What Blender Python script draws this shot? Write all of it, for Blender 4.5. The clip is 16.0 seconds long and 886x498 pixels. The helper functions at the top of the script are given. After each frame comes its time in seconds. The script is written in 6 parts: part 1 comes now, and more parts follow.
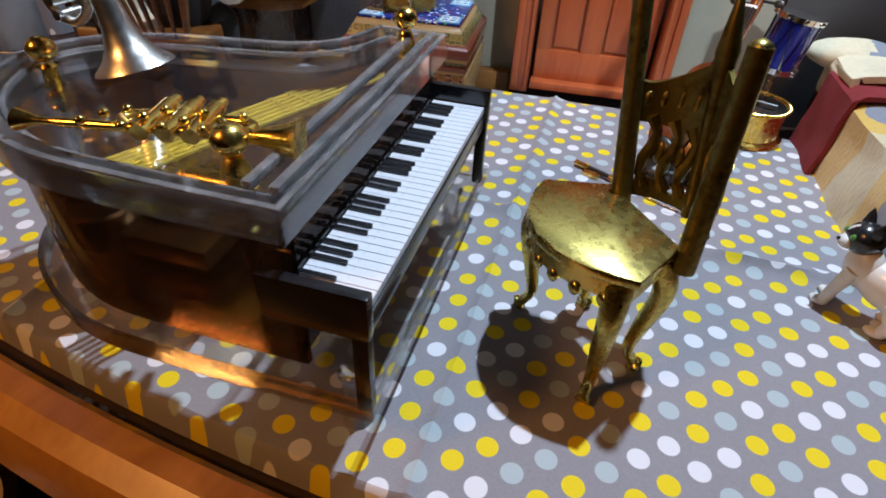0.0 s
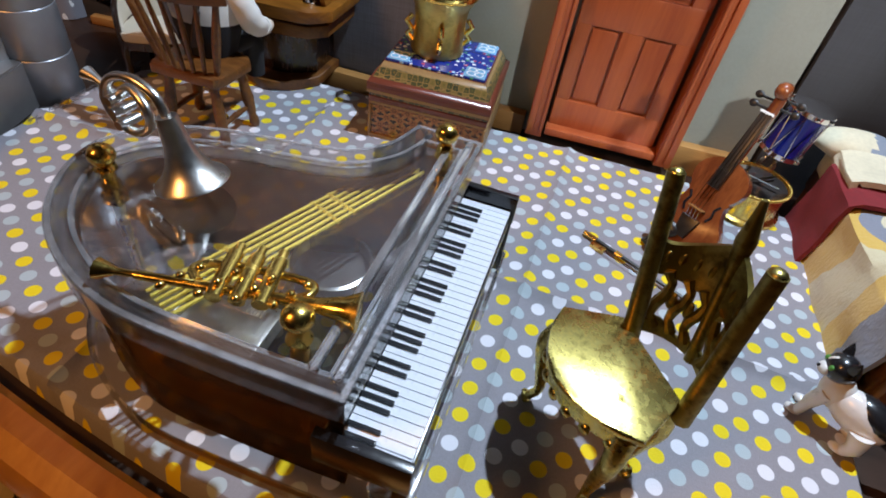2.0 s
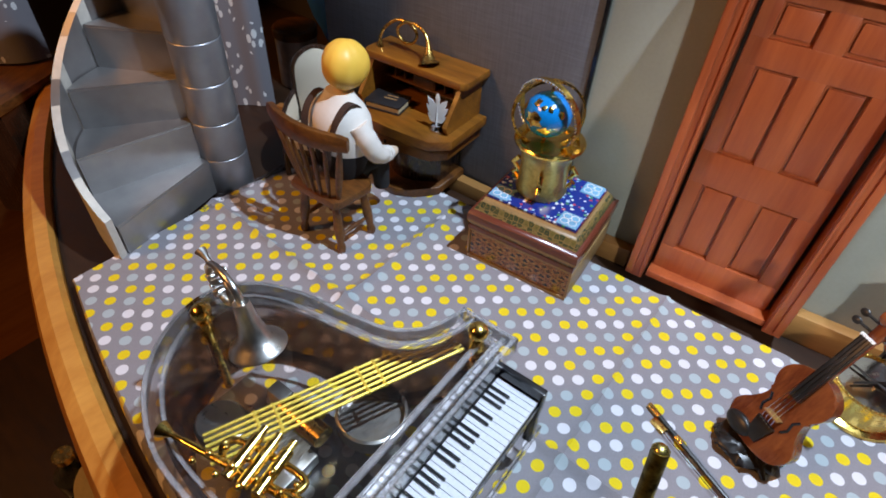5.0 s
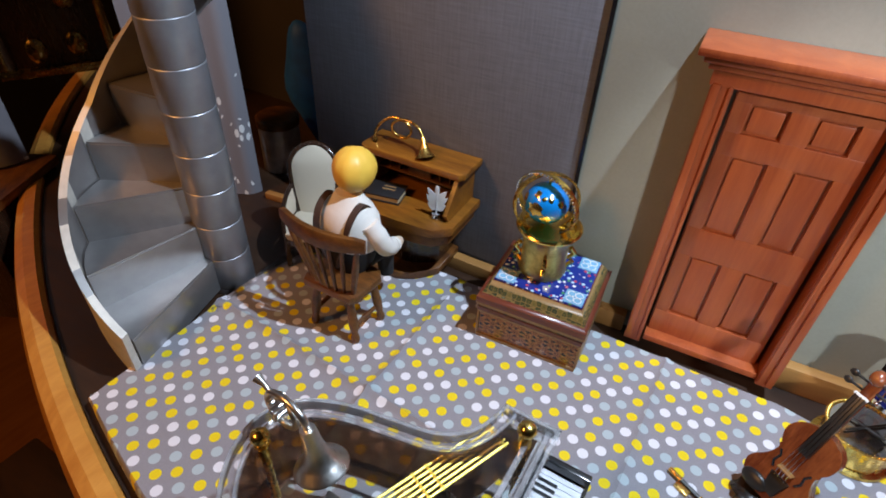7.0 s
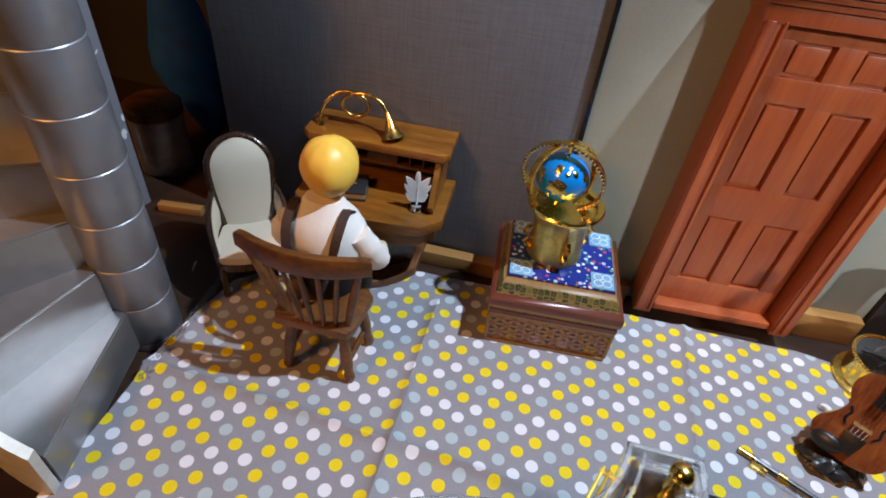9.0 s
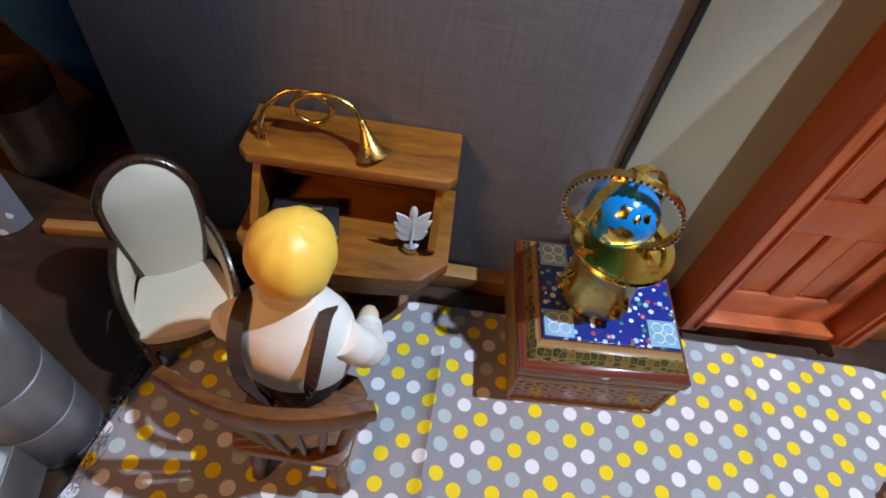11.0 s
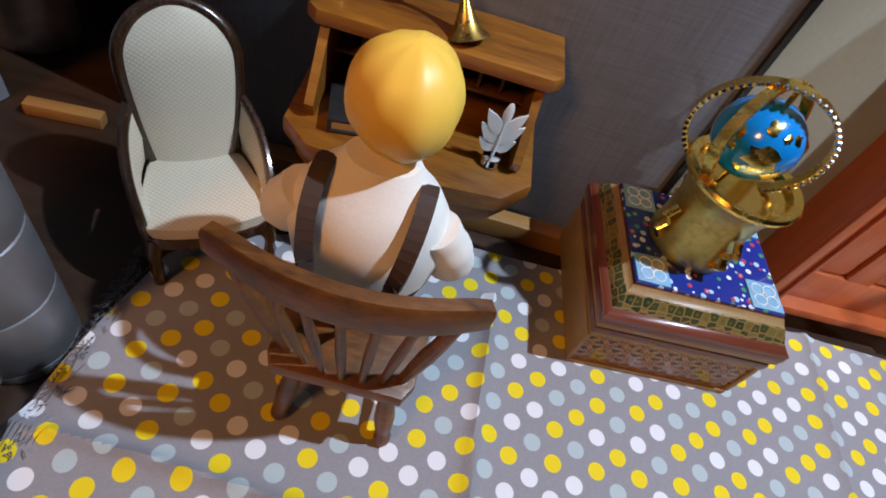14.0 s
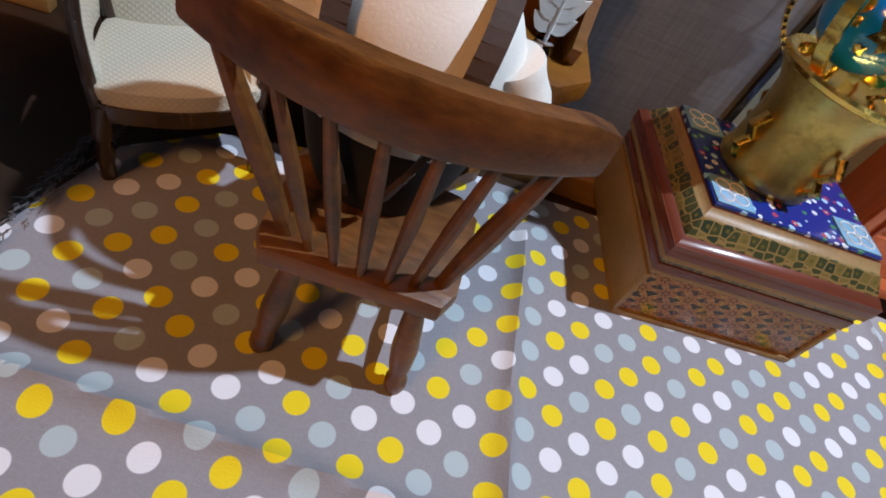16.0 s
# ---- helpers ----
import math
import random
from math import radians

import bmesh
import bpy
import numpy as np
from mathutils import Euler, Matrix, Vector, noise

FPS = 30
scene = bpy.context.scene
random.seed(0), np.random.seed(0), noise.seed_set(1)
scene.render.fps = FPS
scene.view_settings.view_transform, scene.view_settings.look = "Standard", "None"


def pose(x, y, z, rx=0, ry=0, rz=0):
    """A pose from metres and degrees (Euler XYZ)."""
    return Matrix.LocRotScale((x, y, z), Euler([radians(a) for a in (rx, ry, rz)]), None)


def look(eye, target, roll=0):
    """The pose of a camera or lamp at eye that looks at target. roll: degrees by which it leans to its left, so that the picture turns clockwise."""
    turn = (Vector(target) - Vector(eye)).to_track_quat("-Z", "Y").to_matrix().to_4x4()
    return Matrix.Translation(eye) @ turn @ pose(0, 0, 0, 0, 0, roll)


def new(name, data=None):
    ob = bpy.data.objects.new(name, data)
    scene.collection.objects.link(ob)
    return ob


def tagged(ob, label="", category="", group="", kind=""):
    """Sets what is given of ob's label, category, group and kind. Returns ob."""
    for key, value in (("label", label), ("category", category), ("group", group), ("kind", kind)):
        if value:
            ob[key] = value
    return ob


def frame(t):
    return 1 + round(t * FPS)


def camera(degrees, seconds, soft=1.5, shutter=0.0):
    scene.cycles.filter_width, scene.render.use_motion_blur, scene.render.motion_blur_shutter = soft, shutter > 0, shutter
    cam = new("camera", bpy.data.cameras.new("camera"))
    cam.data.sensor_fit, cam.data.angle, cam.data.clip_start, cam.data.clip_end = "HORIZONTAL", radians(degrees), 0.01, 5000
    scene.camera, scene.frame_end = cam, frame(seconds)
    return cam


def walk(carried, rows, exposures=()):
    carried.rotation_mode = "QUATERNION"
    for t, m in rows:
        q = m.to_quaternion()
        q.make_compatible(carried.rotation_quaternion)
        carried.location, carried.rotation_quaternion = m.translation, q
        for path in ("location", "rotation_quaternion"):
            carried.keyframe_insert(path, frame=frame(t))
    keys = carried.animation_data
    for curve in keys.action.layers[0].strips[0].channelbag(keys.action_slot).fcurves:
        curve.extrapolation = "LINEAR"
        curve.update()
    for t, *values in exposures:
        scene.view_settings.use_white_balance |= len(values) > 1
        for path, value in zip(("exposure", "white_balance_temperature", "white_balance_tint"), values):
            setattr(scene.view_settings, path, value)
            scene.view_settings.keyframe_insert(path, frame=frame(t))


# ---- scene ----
cam = camera(77.0, 16.0, soft=1.8, shutter=0.0)
PATH = [
    (0.0, 0.0543, -0.3153, 0.1291, 51.63, -2.32, 17.23),
    (0.5, 0.0579, -0.3174, 0.1433, 49.95, -7.22, 26.58),
    (1.0, 0.0654, -0.3104, 0.1528, 48.93, -7.12, 30.80),
    (1.5, 0.0401, -0.3101, 0.1591, 45.51, -7.42, 28.05),
    (2.0, 0.0307, -0.2995, 0.1735, 46.64, -7.22, 19.08),
    (2.5, 0.0530, -0.2862, 0.1785, 47.42, -7.13, 17.68),
    (3.0, 0.0803, -0.2777, 0.1853, 47.27, -2.24, 23.88),
    (3.5, 0.0951, -0.2751, 0.1888, 47.69, 0.30, 29.67),
    (4.0, 0.0858, -0.2707, 0.1962, 47.08, -1.52, 34.67),
    (4.5, 0.0718, -0.2670, 0.2131, 46.24, -2.98, 39.10),
    (5.0, 0.0532, -0.2569, 0.2325, 47.02, -2.61, 38.00),
    (7.5, 0.0088, -0.2741, 0.2622, 51.81, -1.86, 28.41),
    (8.0, -0.0131, -0.2676, 0.2616, 51.23, -1.72, 23.99),
    (8.5, -0.0365, -0.2592, 0.2470, 50.34, -3.25, 18.89),
    (9.0, -0.0705, -0.2479, 0.2333, 48.78, -4.94, 14.49),
    (9.5, -0.0974, -0.2163, 0.2327, 46.38, -6.10, 10.97),
    (12.0, -0.1401, -0.1372, 0.2102, 33.19, -8.05, 6.24),
    (12.5, -0.1632, -0.1401, 0.2035, 32.53, -10.20, 3.92),
    (13.0, -0.1631, -0.1371, 0.2048, 32.18, -10.09, 3.22),
    (13.5, -0.1529, -0.1372, 0.2114, 33.61, -9.86, 5.48),
    (14.0, -0.1476, -0.1584, 0.1710, 38.29, -13.79, 10.60),
    (14.5, -0.1459, -0.1582, 0.1585, 38.82, -13.54, 10.47),
    (15.0, -0.1484, -0.1620, 0.1488, 39.31, -15.38, 11.16),
    (15.5, -0.1566, -0.1627, 0.1174, 41.52, -19.55, 10.15),
    (16.0, -0.1521, -0.1600, 0.1180, 40.78, -18.37, 10.38),
]
walk(cam, [(t, pose(x, y, z, rx, ry, rz)) for t, x, y, z, rx, ry, rz in PATH])
# ---- end of camera ----
# ---- world and light ----
world = bpy.data.worlds.new("room_light")
scene.world = world
world.use_nodes = True
world.node_tree.nodes["Background"].inputs[0].default_value = (0.55, 0.62, 0.8, 1)
world.node_tree.nodes["Background"].inputs[1].default_value = 0.06


def lamp(name, kind, where, target, power, colour, size):
    data = bpy.data.lights.new(name, kind)
    data.energy, data.color = power, colour
    if kind == "AREA":
        data.shape, data.size = "DISK", size
    else:
        data.shadow_soft_size = size
    ob = new(name, data)
    ob.matrix_basis = look(where, target)
    return ob


lamp("key_lamp", "POINT", (0.115, -0.055, 0.53), (0, -0.1, 0), 14.8, (0.67, 0.815, 1.0), 0.006)
spot = lamp("front_spot", "SPOT", (0.36, -0.42, 0.36), (0.078, 0.02, 0.105), 10.5, (0.9, 0.95, 1.0), 0.012)
spot.data.spot_size, spot.data.spot_blend = radians(23), 0.55
lamp("warm_room_lamp", "AREA", (-0.55, -0.75, 0.75), (-0.12, -0.05, 0.0), 4.4, (1.0, 0.44, 0.12), 0.22)

# ---- materials ----


class Nodes:
    """A short hand for a material's nodes."""

    def __init__(self, name):
        self.m = bpy.data.materials.new(name)
        self.m.use_nodes = True
        self.t = self.m.node_tree
        self.b = self.t.nodes["Principled BSDF"]
        self.out = self.t.nodes["Material Output"]

    def n(self, kind, **inputs):
        node = self.t.nodes.new(kind)
        for key, value in inputs.items():
            self.put(node, key.replace("_", " "), value)
        return node

    def put(self, node, key, value):
        sock = node.inputs[int(key)] if key.isdigit() else node.inputs[key]
        if hasattr(value, "is_output"):
            self.t.links.new(value, sock)
        else:
            sock.default_value = value

    def math(self, op, a, b=0.0, c=0.0):
        node = self.t.nodes.new("ShaderNodeMath")
        node.operation = op
        for i, v in enumerate((a, b, c)):
            self.put(node, str(i), v)
        return node.outputs[0]

    def mix(self, fac, a, b):
        node = self.t.nodes.new("ShaderNodeMix")
        node.data_type = "RGBA"
        for i, v in ((0, fac), (6, a), (7, b)):
            self.put(node, str(i), v)
        return node.outputs[2]

    def coords(self, scale=(1, 1, 1), turn=(0, 0, 0), source="Object"):
        tc = self.t.nodes.new("ShaderNodeTexCoord")
        mp = self.n("ShaderNodeMapping", Scale=scale, Rotation=turn)
        self.t.links.new(tc.outputs[source], mp.inputs[0])
        return mp.outputs[0]

    def noise(self, scale, detail=4.0, stretch=(1, 1, 1), rough=0.55):
        node = self.n("ShaderNodeTexNoise", Scale=scale, Detail=detail, Roughness=rough)
        self.t.links.new(self.coords(stretch), node.inputs["Vector"])
        return node.outputs[0]

    def bump(self, height, strength, distance):
        node = self.n("ShaderNodeBump", Strength=strength, Distance=distance, Height=height)
        self.t.links.new(node.outputs[0], self.b.inputs["Normal"])


def rgb(r, g, b):
    return (r, g, b, 1.0)


def plain(name, colour, rough=0.5, metal=0.0, vary=0.18, scale=300.0, stretch=(1, 1, 1), bump=0.15, coat=0.0, spread=0.12):
    """A surface with grain and larger stains."""
    k = Nodes(name)
    fine = k.noise(scale, 5, stretch)
    big = k.noise(scale * 0.13, 3, stretch)
    both = k.math("ADD", k.math("MULTIPLY", fine, 0.55), k.math("MULTIPLY", big, 0.45))
    ramp = k.n("ShaderNodeMapRange", Value=both)
    ramp.inputs[1].default_value, ramp.inputs[2].default_value = 0.32, 0.68
    dark = rgb(*(c * (1 - vary) for c in colour))
    light = rgb(*(min(1, c * (1 + vary)) for c in colour))
    k.put(k.b, "Base Color", k.mix(ramp.outputs[0], dark, light))
    k.put(k.b, "Roughness", k.math("MULTIPLY_ADD", both, spread * 2, rough - spread))
    k.b.inputs["Metallic"].default_value = metal
    k.b.inputs["Coat Weight"].default_value = coat
    k.b.inputs["Coat Roughness"].default_value = 0.15
    k.bump(fine, bump, 0.0004)
    return k.m


def wood(name, dark, light, scale=90.0, stretch=(0.12, 1, 1), rough=0.42, coat=0.25, bump=0.3):
    k = Nodes(name)
    warp = k.n("ShaderNodeTexNoise", Scale=scale, Detail=6.0, Roughness=0.65, Distortion=0.6)
    k.t.links.new(k.coords(stretch), warp.inputs["Vector"])
    fine = k.noise(scale * 9, 3, stretch)
    v = k.math("ADD", k.math("MULTIPLY", warp.outputs[0], 0.7), k.math("MULTIPLY", fine, 0.3))
    ramp = k.n("ShaderNodeMapRange", Value=v)
    ramp.inputs[1].default_value, ramp.inputs[2].default_value = 0.36, 0.64
    k.put(k.b, "Base Color", k.mix(ramp.outputs[0], rgb(*dark), rgb(*light)))
    k.put(k.b, "Roughness", k.math("MULTIPLY_ADD", fine, 0.2, rough - 0.1))
    k.b.inputs["Coat Weight"].default_value = coat
    k.b.inputs["Coat Roughness"].default_value = 0.25
    k.bump(v, bump, 0.0005)
    return k.m


def dotted_cloth():
    """Grey cotton printed with yellow, white and pale blue-grey spots on a centred lattice."""
    k = Nodes("spotted_cotton")
    tc = k.t.nodes.new("ShaderNodeTexCoord")
    sep = k.n("ShaderNodeSeparateXYZ")
    k.t.links.new(tc.outputs["Object"], sep.inputs[0])
    dx, dy = k.math("ADD", sep.outputs[0], 0.06582), k.math("ADD", sep.outputs[1], 0.09783)
    px = k.math("SUBTRACT", k.math("MULTIPLY", dx, 66.325), k.math("MULTIPLY", dy, 0.514))
    py = k.math("SUBTRACT", k.math("MULTIPLY", dy, 86.153), k.math("MULTIPLY", dx, 7.803))
    yellow, white, blue = rgb(0.80, 0.60, 0.003), rgb(0.74, 0.73, 0.78), rgb(0.42, 0.49, 0.52)
    spots, inks = [], []
    # the print repeats every three columns and four rows, on two interleaved grids
    for shift, order in ((0.0, "YWWYYYWWYYYB"), (0.5, "BWWYBBBWYBYB")):
        u, v = k.math("ADD", px, 0.5 + shift), k.math("ADD", py, 0.5 + shift)
        fu, fv = k.math("SUBTRACT", k.math("FRACT", u), 0.5), k.math("SUBTRACT", k.math("FRACT", v), 0.5)
        ex = k.math("MULTIPLY", fu, 0.01509)
        ey = k.math("ADD", k.math("MULTIPLY", fu, 0.00137), k.math("MULTIPLY", fv, 0.01162))
        d = k.math("SQRT", k.math("ADD", k.math("MULTIPLY", ex, ex), k.math("MULTIPLY", ey, ey)))
        edge = k.n("ShaderNodeMapRange", Value=d)
        edge.inputs[1].default_value, edge.inputs[2].default_value = 0.00305, 0.0028
        back = 2 * shift
        col = k.math("FLOORED_MODULO", k.math("SUBTRACT", k.math("FLOOR", u), back), 3.0)
        row = k.math("FLOORED_MODULO", k.math("SUBTRACT", k.math("FLOOR", v), back), 4.0)
        place = k.math("MULTIPLY_ADD", row, 3.0, k.math("ADD", col, 0.5))
        ramp = k.n("ShaderNodeValToRGB", Fac=k.math("DIVIDE", place, 12.0))
        ramp.color_ramp.interpolation = "CONSTANT"
        for i, letter in enumerate(order):
            stop = ramp.color_ramp.elements[0] if i == 0 else ramp.color_ramp.elements.new(i / 12)
            stop.color = {"Y": yellow, "W": white, "B": blue}[letter]
        ramp.color_ramp.elements.remove(ramp.color_ramp.elements[-1])
        spots.append(edge.outputs[0])
        inks.append(ramp.outputs[0])
    weave = k.noise(2600, 2, (1, 0.25, 1))
    weave2 = k.noise(2600, 2, (0.25, 1, 1))
    big = k.noise(14, 4)
    grey = k.mix(big, rgb(0.222, 0.207, 0.228), rgb(0.278, 0.262, 0.287))
    threads = k.math("ADD", weave, weave2)
    colour = k.mix(k.math("MULTIPLY", k.math("SUBTRACT", threads, 0.7), 0.5), grey, rgb(0.37, 0.36, 0.39))
    for spot, ink in zip(spots, inks):
        colour = k.mix(spot, colour, ink)
    k.put(k.b, "Base Color", colour)
    k.b.inputs["Roughness"].default_value = 0.82
    k.b.inputs["Sheen Weight"].default_value = 0.08
    k.bump(threads, 0.25, 0.0003)
    return k.m


def clear_acrylic(name, tint, gloss=1.0, haze=0.0):
    """Clear or smoky plastic: light passes straight through, with a glossy skin."""
    k = Nodes(name)
    k.t.nodes.remove(k.b)
    see = k.n("ShaderNodeBsdfTransparent", Color=rgb(*tint))
    shine = k.n("ShaderNodeBsdfGlossy", Color=rgb(0.95, 0.95, 0.95), Roughness=0.06)
    white_veil = k.n("ShaderNodeBsdfDiffuse", Color=rgb(0.8, 0.8, 0.83))
    fres = k.n("ShaderNodeFresnel", IOR=1.49)
    smear = k.noise(160, 5)
    veil = k.n("ShaderNodeMixShader", Fac=k.math("MULTIPLY", smear, haze))
    k.t.links.new(see.outputs[0], veil.inputs[1])
    k.t.links.new(white_veil.outputs[0], veil.inputs[2])
    both = k.n("ShaderNodeMixShader", Fac=k.math("MULTIPLY", fres.outputs[0], gloss))
    k.t.links.new(veil.outputs[0], both.inputs[1])
    k.t.links.new(shine.outputs[0], both.inputs[2])
    k.t.links.new(both.outputs[0], k.out.inputs[0])
    return k.m


def brass(name, colour=(0.78, 0.53, 0.13), rough=0.18, stain=(0.2, 0.13, 0.03), amount=0.45, scale=260.0):
    k = Nodes(name)
    n1 = k.noise(scale, 6)
    n2 = k.noise(scale * 0.2, 4)
    t = k.n("ShaderNodeMapRange", Value=k.math("MULTIPLY", k.math("ADD", n1, n2), 0.5))
    t.inputs[1].default_value, t.inputs[2].default_value = 0.47, 0.66
    k.put(k.b, "Base Color", k.mix(k.math("MULTIPLY", t.outputs[0], amount), rgb(*colour), rgb(*stain)))
    k.b.inputs["Metallic"].default_value = 1.0
    k.put(k.b, "Roughness", k.math("MULTIPLY_ADD", t.outputs[0], 0.25, rough))
    k.bump(n1, 0.12, 0.0004)
    return k.m


def linen_board(name, colour, lines=0.3):
    """Board covered with a slubbed book cloth."""
    k = Nodes(name)
    a = k.noise(900, 3, (0.06, 1, 1))
    b = k.noise(900, 3, (1, 1, 0.05))
    big = k.noise(8, 4)
    v = k.math("ADD", k.math("MULTIPLY", a, 0.5), k.math("MULTIPLY", b, 0.5))
    t = k.n("ShaderNodeMapRange", Value=v)
    t.inputs[1].default_value, t.inputs[2].default_value = 0.35, 0.7
    base = k.mix(big, rgb(*(c * 0.85 for c in colour)), rgb(*(c * 1.1 for c in colour)))
    k.put(k.b, "Base Color", k.mix(k.math("MULTIPLY", t.outputs[0], lines), base, rgb(*(c * 1.9 for c in colour))))
    k.b.inputs["Roughness"].default_value = 0.7
    k.bump(v, 0.3, 0.0004)
    return k.m


def floral_enamel():
    """Blue painted panel with small white, red and green flowers."""
    k = Nodes("floral_enamel")
    vor = k.n("ShaderNodeTexVoronoi", Scale=330.0, Randomness=0.9)
    k.t.links.new(k.coords(), vor.inputs["Vector"])
    hue = k.n("ShaderNodeSeparateColor")
    k.t.links.new(vor.outputs["Color"], hue.inputs[0])
    ink = k.mix(k.math("GREATER_THAN", hue.outputs[0], 0.35), rgb(0.35, 0.6, 0.8), rgb(0.05, 0.25, 0.1))
    ink = k.mix(k.math("GREATER_THAN", hue.outputs[0], 0.6), ink, rgb(0.4, 0.06, 0.1))
    ink = k.mix(k.math("GREATER_THAN", hue.outputs[0], 0.78), ink, rgb(0.7, 0.75, 0.85))
    spot = k.math("LESS_THAN", vor.outputs["Distance"], 0.36)
    heart = k.math("LESS_THAN", vor.outputs["Distance"], 0.14)
    colour = k.mix(spot, rgb(0.012, 0.03, 0.24), ink)
    colour = k.mix(heart, colour, rgb(0.5, 0.55, 0.6))
    k.put(k.b, "Base Color", colour)
    k.b.inputs["Roughness"].default_value = 0.16
    k.b.inputs["Coat Weight"].default_value = 0.5
    return k.m


def inlay(name, ground, inks, scale, stretch=(1, 1, 1), rough=0.3):
    """Fine marquetry of small stars and wedges."""
    k = Nodes(name)
    vor = k.n("ShaderNodeTexVoronoi", Scale=scale, Randomness=0.35)
    k.t.links.new(k.coords(stretch), vor.inputs["Vector"])
    hue = k.n("ShaderNodeSeparateColor")
    k.t.links.new(vor.outputs["Color"], hue.inputs[0])
    edge = k.n("ShaderNodeTexVoronoi", Scale=scale, Randomness=0.35)
    edge.feature = "DISTANCE_TO_EDGE"
    k.t.links.new(k.coords(stretch), edge.inputs["Vector"])
    colour = rgb(*inks[0])
    for i, ink in enumerate(inks[1:]):
        colour = k.mix(k.math("GREATER_THAN", hue.outputs[0], (i + 1) / len(inks)), colour, rgb(*ink))
    colour = k.mix(k.math("LESS_THAN", vor.outputs["Distance"], 0.2), colour, rgb(*ground))
    colour = k.mix(k.math("LESS_THAN", edge.outputs["Distance"], 0.07), colour, rgb(0.26, 0.17, 0.06))
    k.put(k.b, "Base Color", colour)
    k.b.inputs["Roughness"].default_value = rough
    k.b.inputs["Coat Weight"].default_value = 0.4
    return k.m


def leafy_curtain():
    """Grey curtain with scattered white leaf sprigs."""
    k = Nodes("leaf_print")
    big = k.n("ShaderNodeTexVoronoi", Scale=42.0, Randomness=1.0)
    k.t.links.new(k.coords((1, 1, 0.75)), big.inputs["Vector"])
    small = k.n("ShaderNodeTexVoronoi", Scale=150.0, Randomness=0.7)
    k.t.links.new(k.coords((1.5, 1, 0.65), (0, 0.6, 0)), small.inputs["Vector"])
    near = k.math("LESS_THAN", big.outputs["Distance"], 0.46)
    leaf = k.math("MULTIPLY", near, k.math("LESS_THAN", small.outputs["Distance"], 0.36))
    k.put(k.b, "Base Color", k.mix(leaf, rgb(0.2, 0.19, 0.21), rgb(0.7, 0.7, 0.7)))
    k.b.inputs["Roughness"].default_value = 0.85
    k.bump(k.noise(1500, 2), 0.2, 0.0003)
    return k.m


def blanket_print():
    """Cream fleece with large rings of blue and ochre."""
    k = Nodes("ring_fleece")
    tc = k.t.nodes.new("ShaderNodeTexCoord")
    wob = k.math("MULTIPLY", k.noise(45, 3), 0.12)
    d = 1.0
    for cx, cy, rx, ry in ((0.174, -0.054, 0.046, 0.052), (0.178, -0.116, 0.075, 0.07), (0.24, -0.085, 0.06, 0.05)):
        mp = k.n("ShaderNodeMapping", Location=(-cx / rx, -cy / ry, 0), Scale=(1 / rx, 1 / ry, 0))
        k.t.links.new(tc.outputs["Object"], mp.inputs[0])
        ln = k.t.nodes.new("ShaderNodeVectorMath")
        ln.operation = "LENGTH"
        k.t.links.new(mp.outputs[0], ln.inputs[0])
        d = k.math("MINIMUM", d, ln.outputs["Value"])
    d = k.math("ADD", d, k.math("SUBTRACT", wob, 0.06))
    cream = k.mix(k.noise(60, 5), rgb(0.52, 0.47, 0.3), rgb(0.66, 0.60, 0.4))
    c = k.mix(k.math("LESS_THAN", d, 0.46), cream, rgb(0.62, 0.42, 0.1))
    c = k.mix(k.math("LESS_THAN", d, 0.33), c, rgb(0.22, 0.24, 0.29))
    c = k.mix(k.math("LESS_THAN", d, 0.17), c, rgb(0.66, 0.61, 0.42))
    k.put(k.b, "Base Color", c)
    k.b.inputs["Roughness"].default_value = 0.95
    k.b.inputs["Sheen Weight"].default_value = 0.3
    k.bump(k.noise(700, 4, (1, 1, 0.4)), 0.6, 0.0008)
    return k.m


def quilted(name, colour, *rest, **more):
    """Upholstery with a fine diamond quilting."""
    k = Nodes(name)
    sep = k.n("ShaderNodeSeparateXYZ")
    k.t.links.new(k.coords(), sep.inputs[0])
    a = k.math("ADD", sep.outputs[0], k.math("ADD", sep.outputs[2], sep.outputs[1]))
    b = k.math("SUBTRACT", sep.outputs[0], k.math("ADD", sep.outputs[2], sep.outputs[1]))
    ridge = k.math("MULTIPLY", k.math("ABSOLUTE", k.math("SINE", k.math("MULTIPLY", a, 1700.0))), k.math("ABSOLUTE", k.math("SINE", k.math("MULTIPLY", b, 1700.0))))
    fluff = k.noise(1100, 3)
    k.put(k.b, "Base Color", k.mix(k.math("ADD", k.math("MULTIPLY", ridge, 0.7), k.math("MULTIPLY", fluff, 0.3)), rgb(*(c * 0.88 for c in colour)), rgb(*(c * 1.08 for c in colour))))
    k.b.inputs["Roughness"].default_value = 0.85
    k.bump(k.math("ADD", ridge, k.math("MULTIPLY", fluff, 0.4)), 0.35, 0.0003)
    return k.m


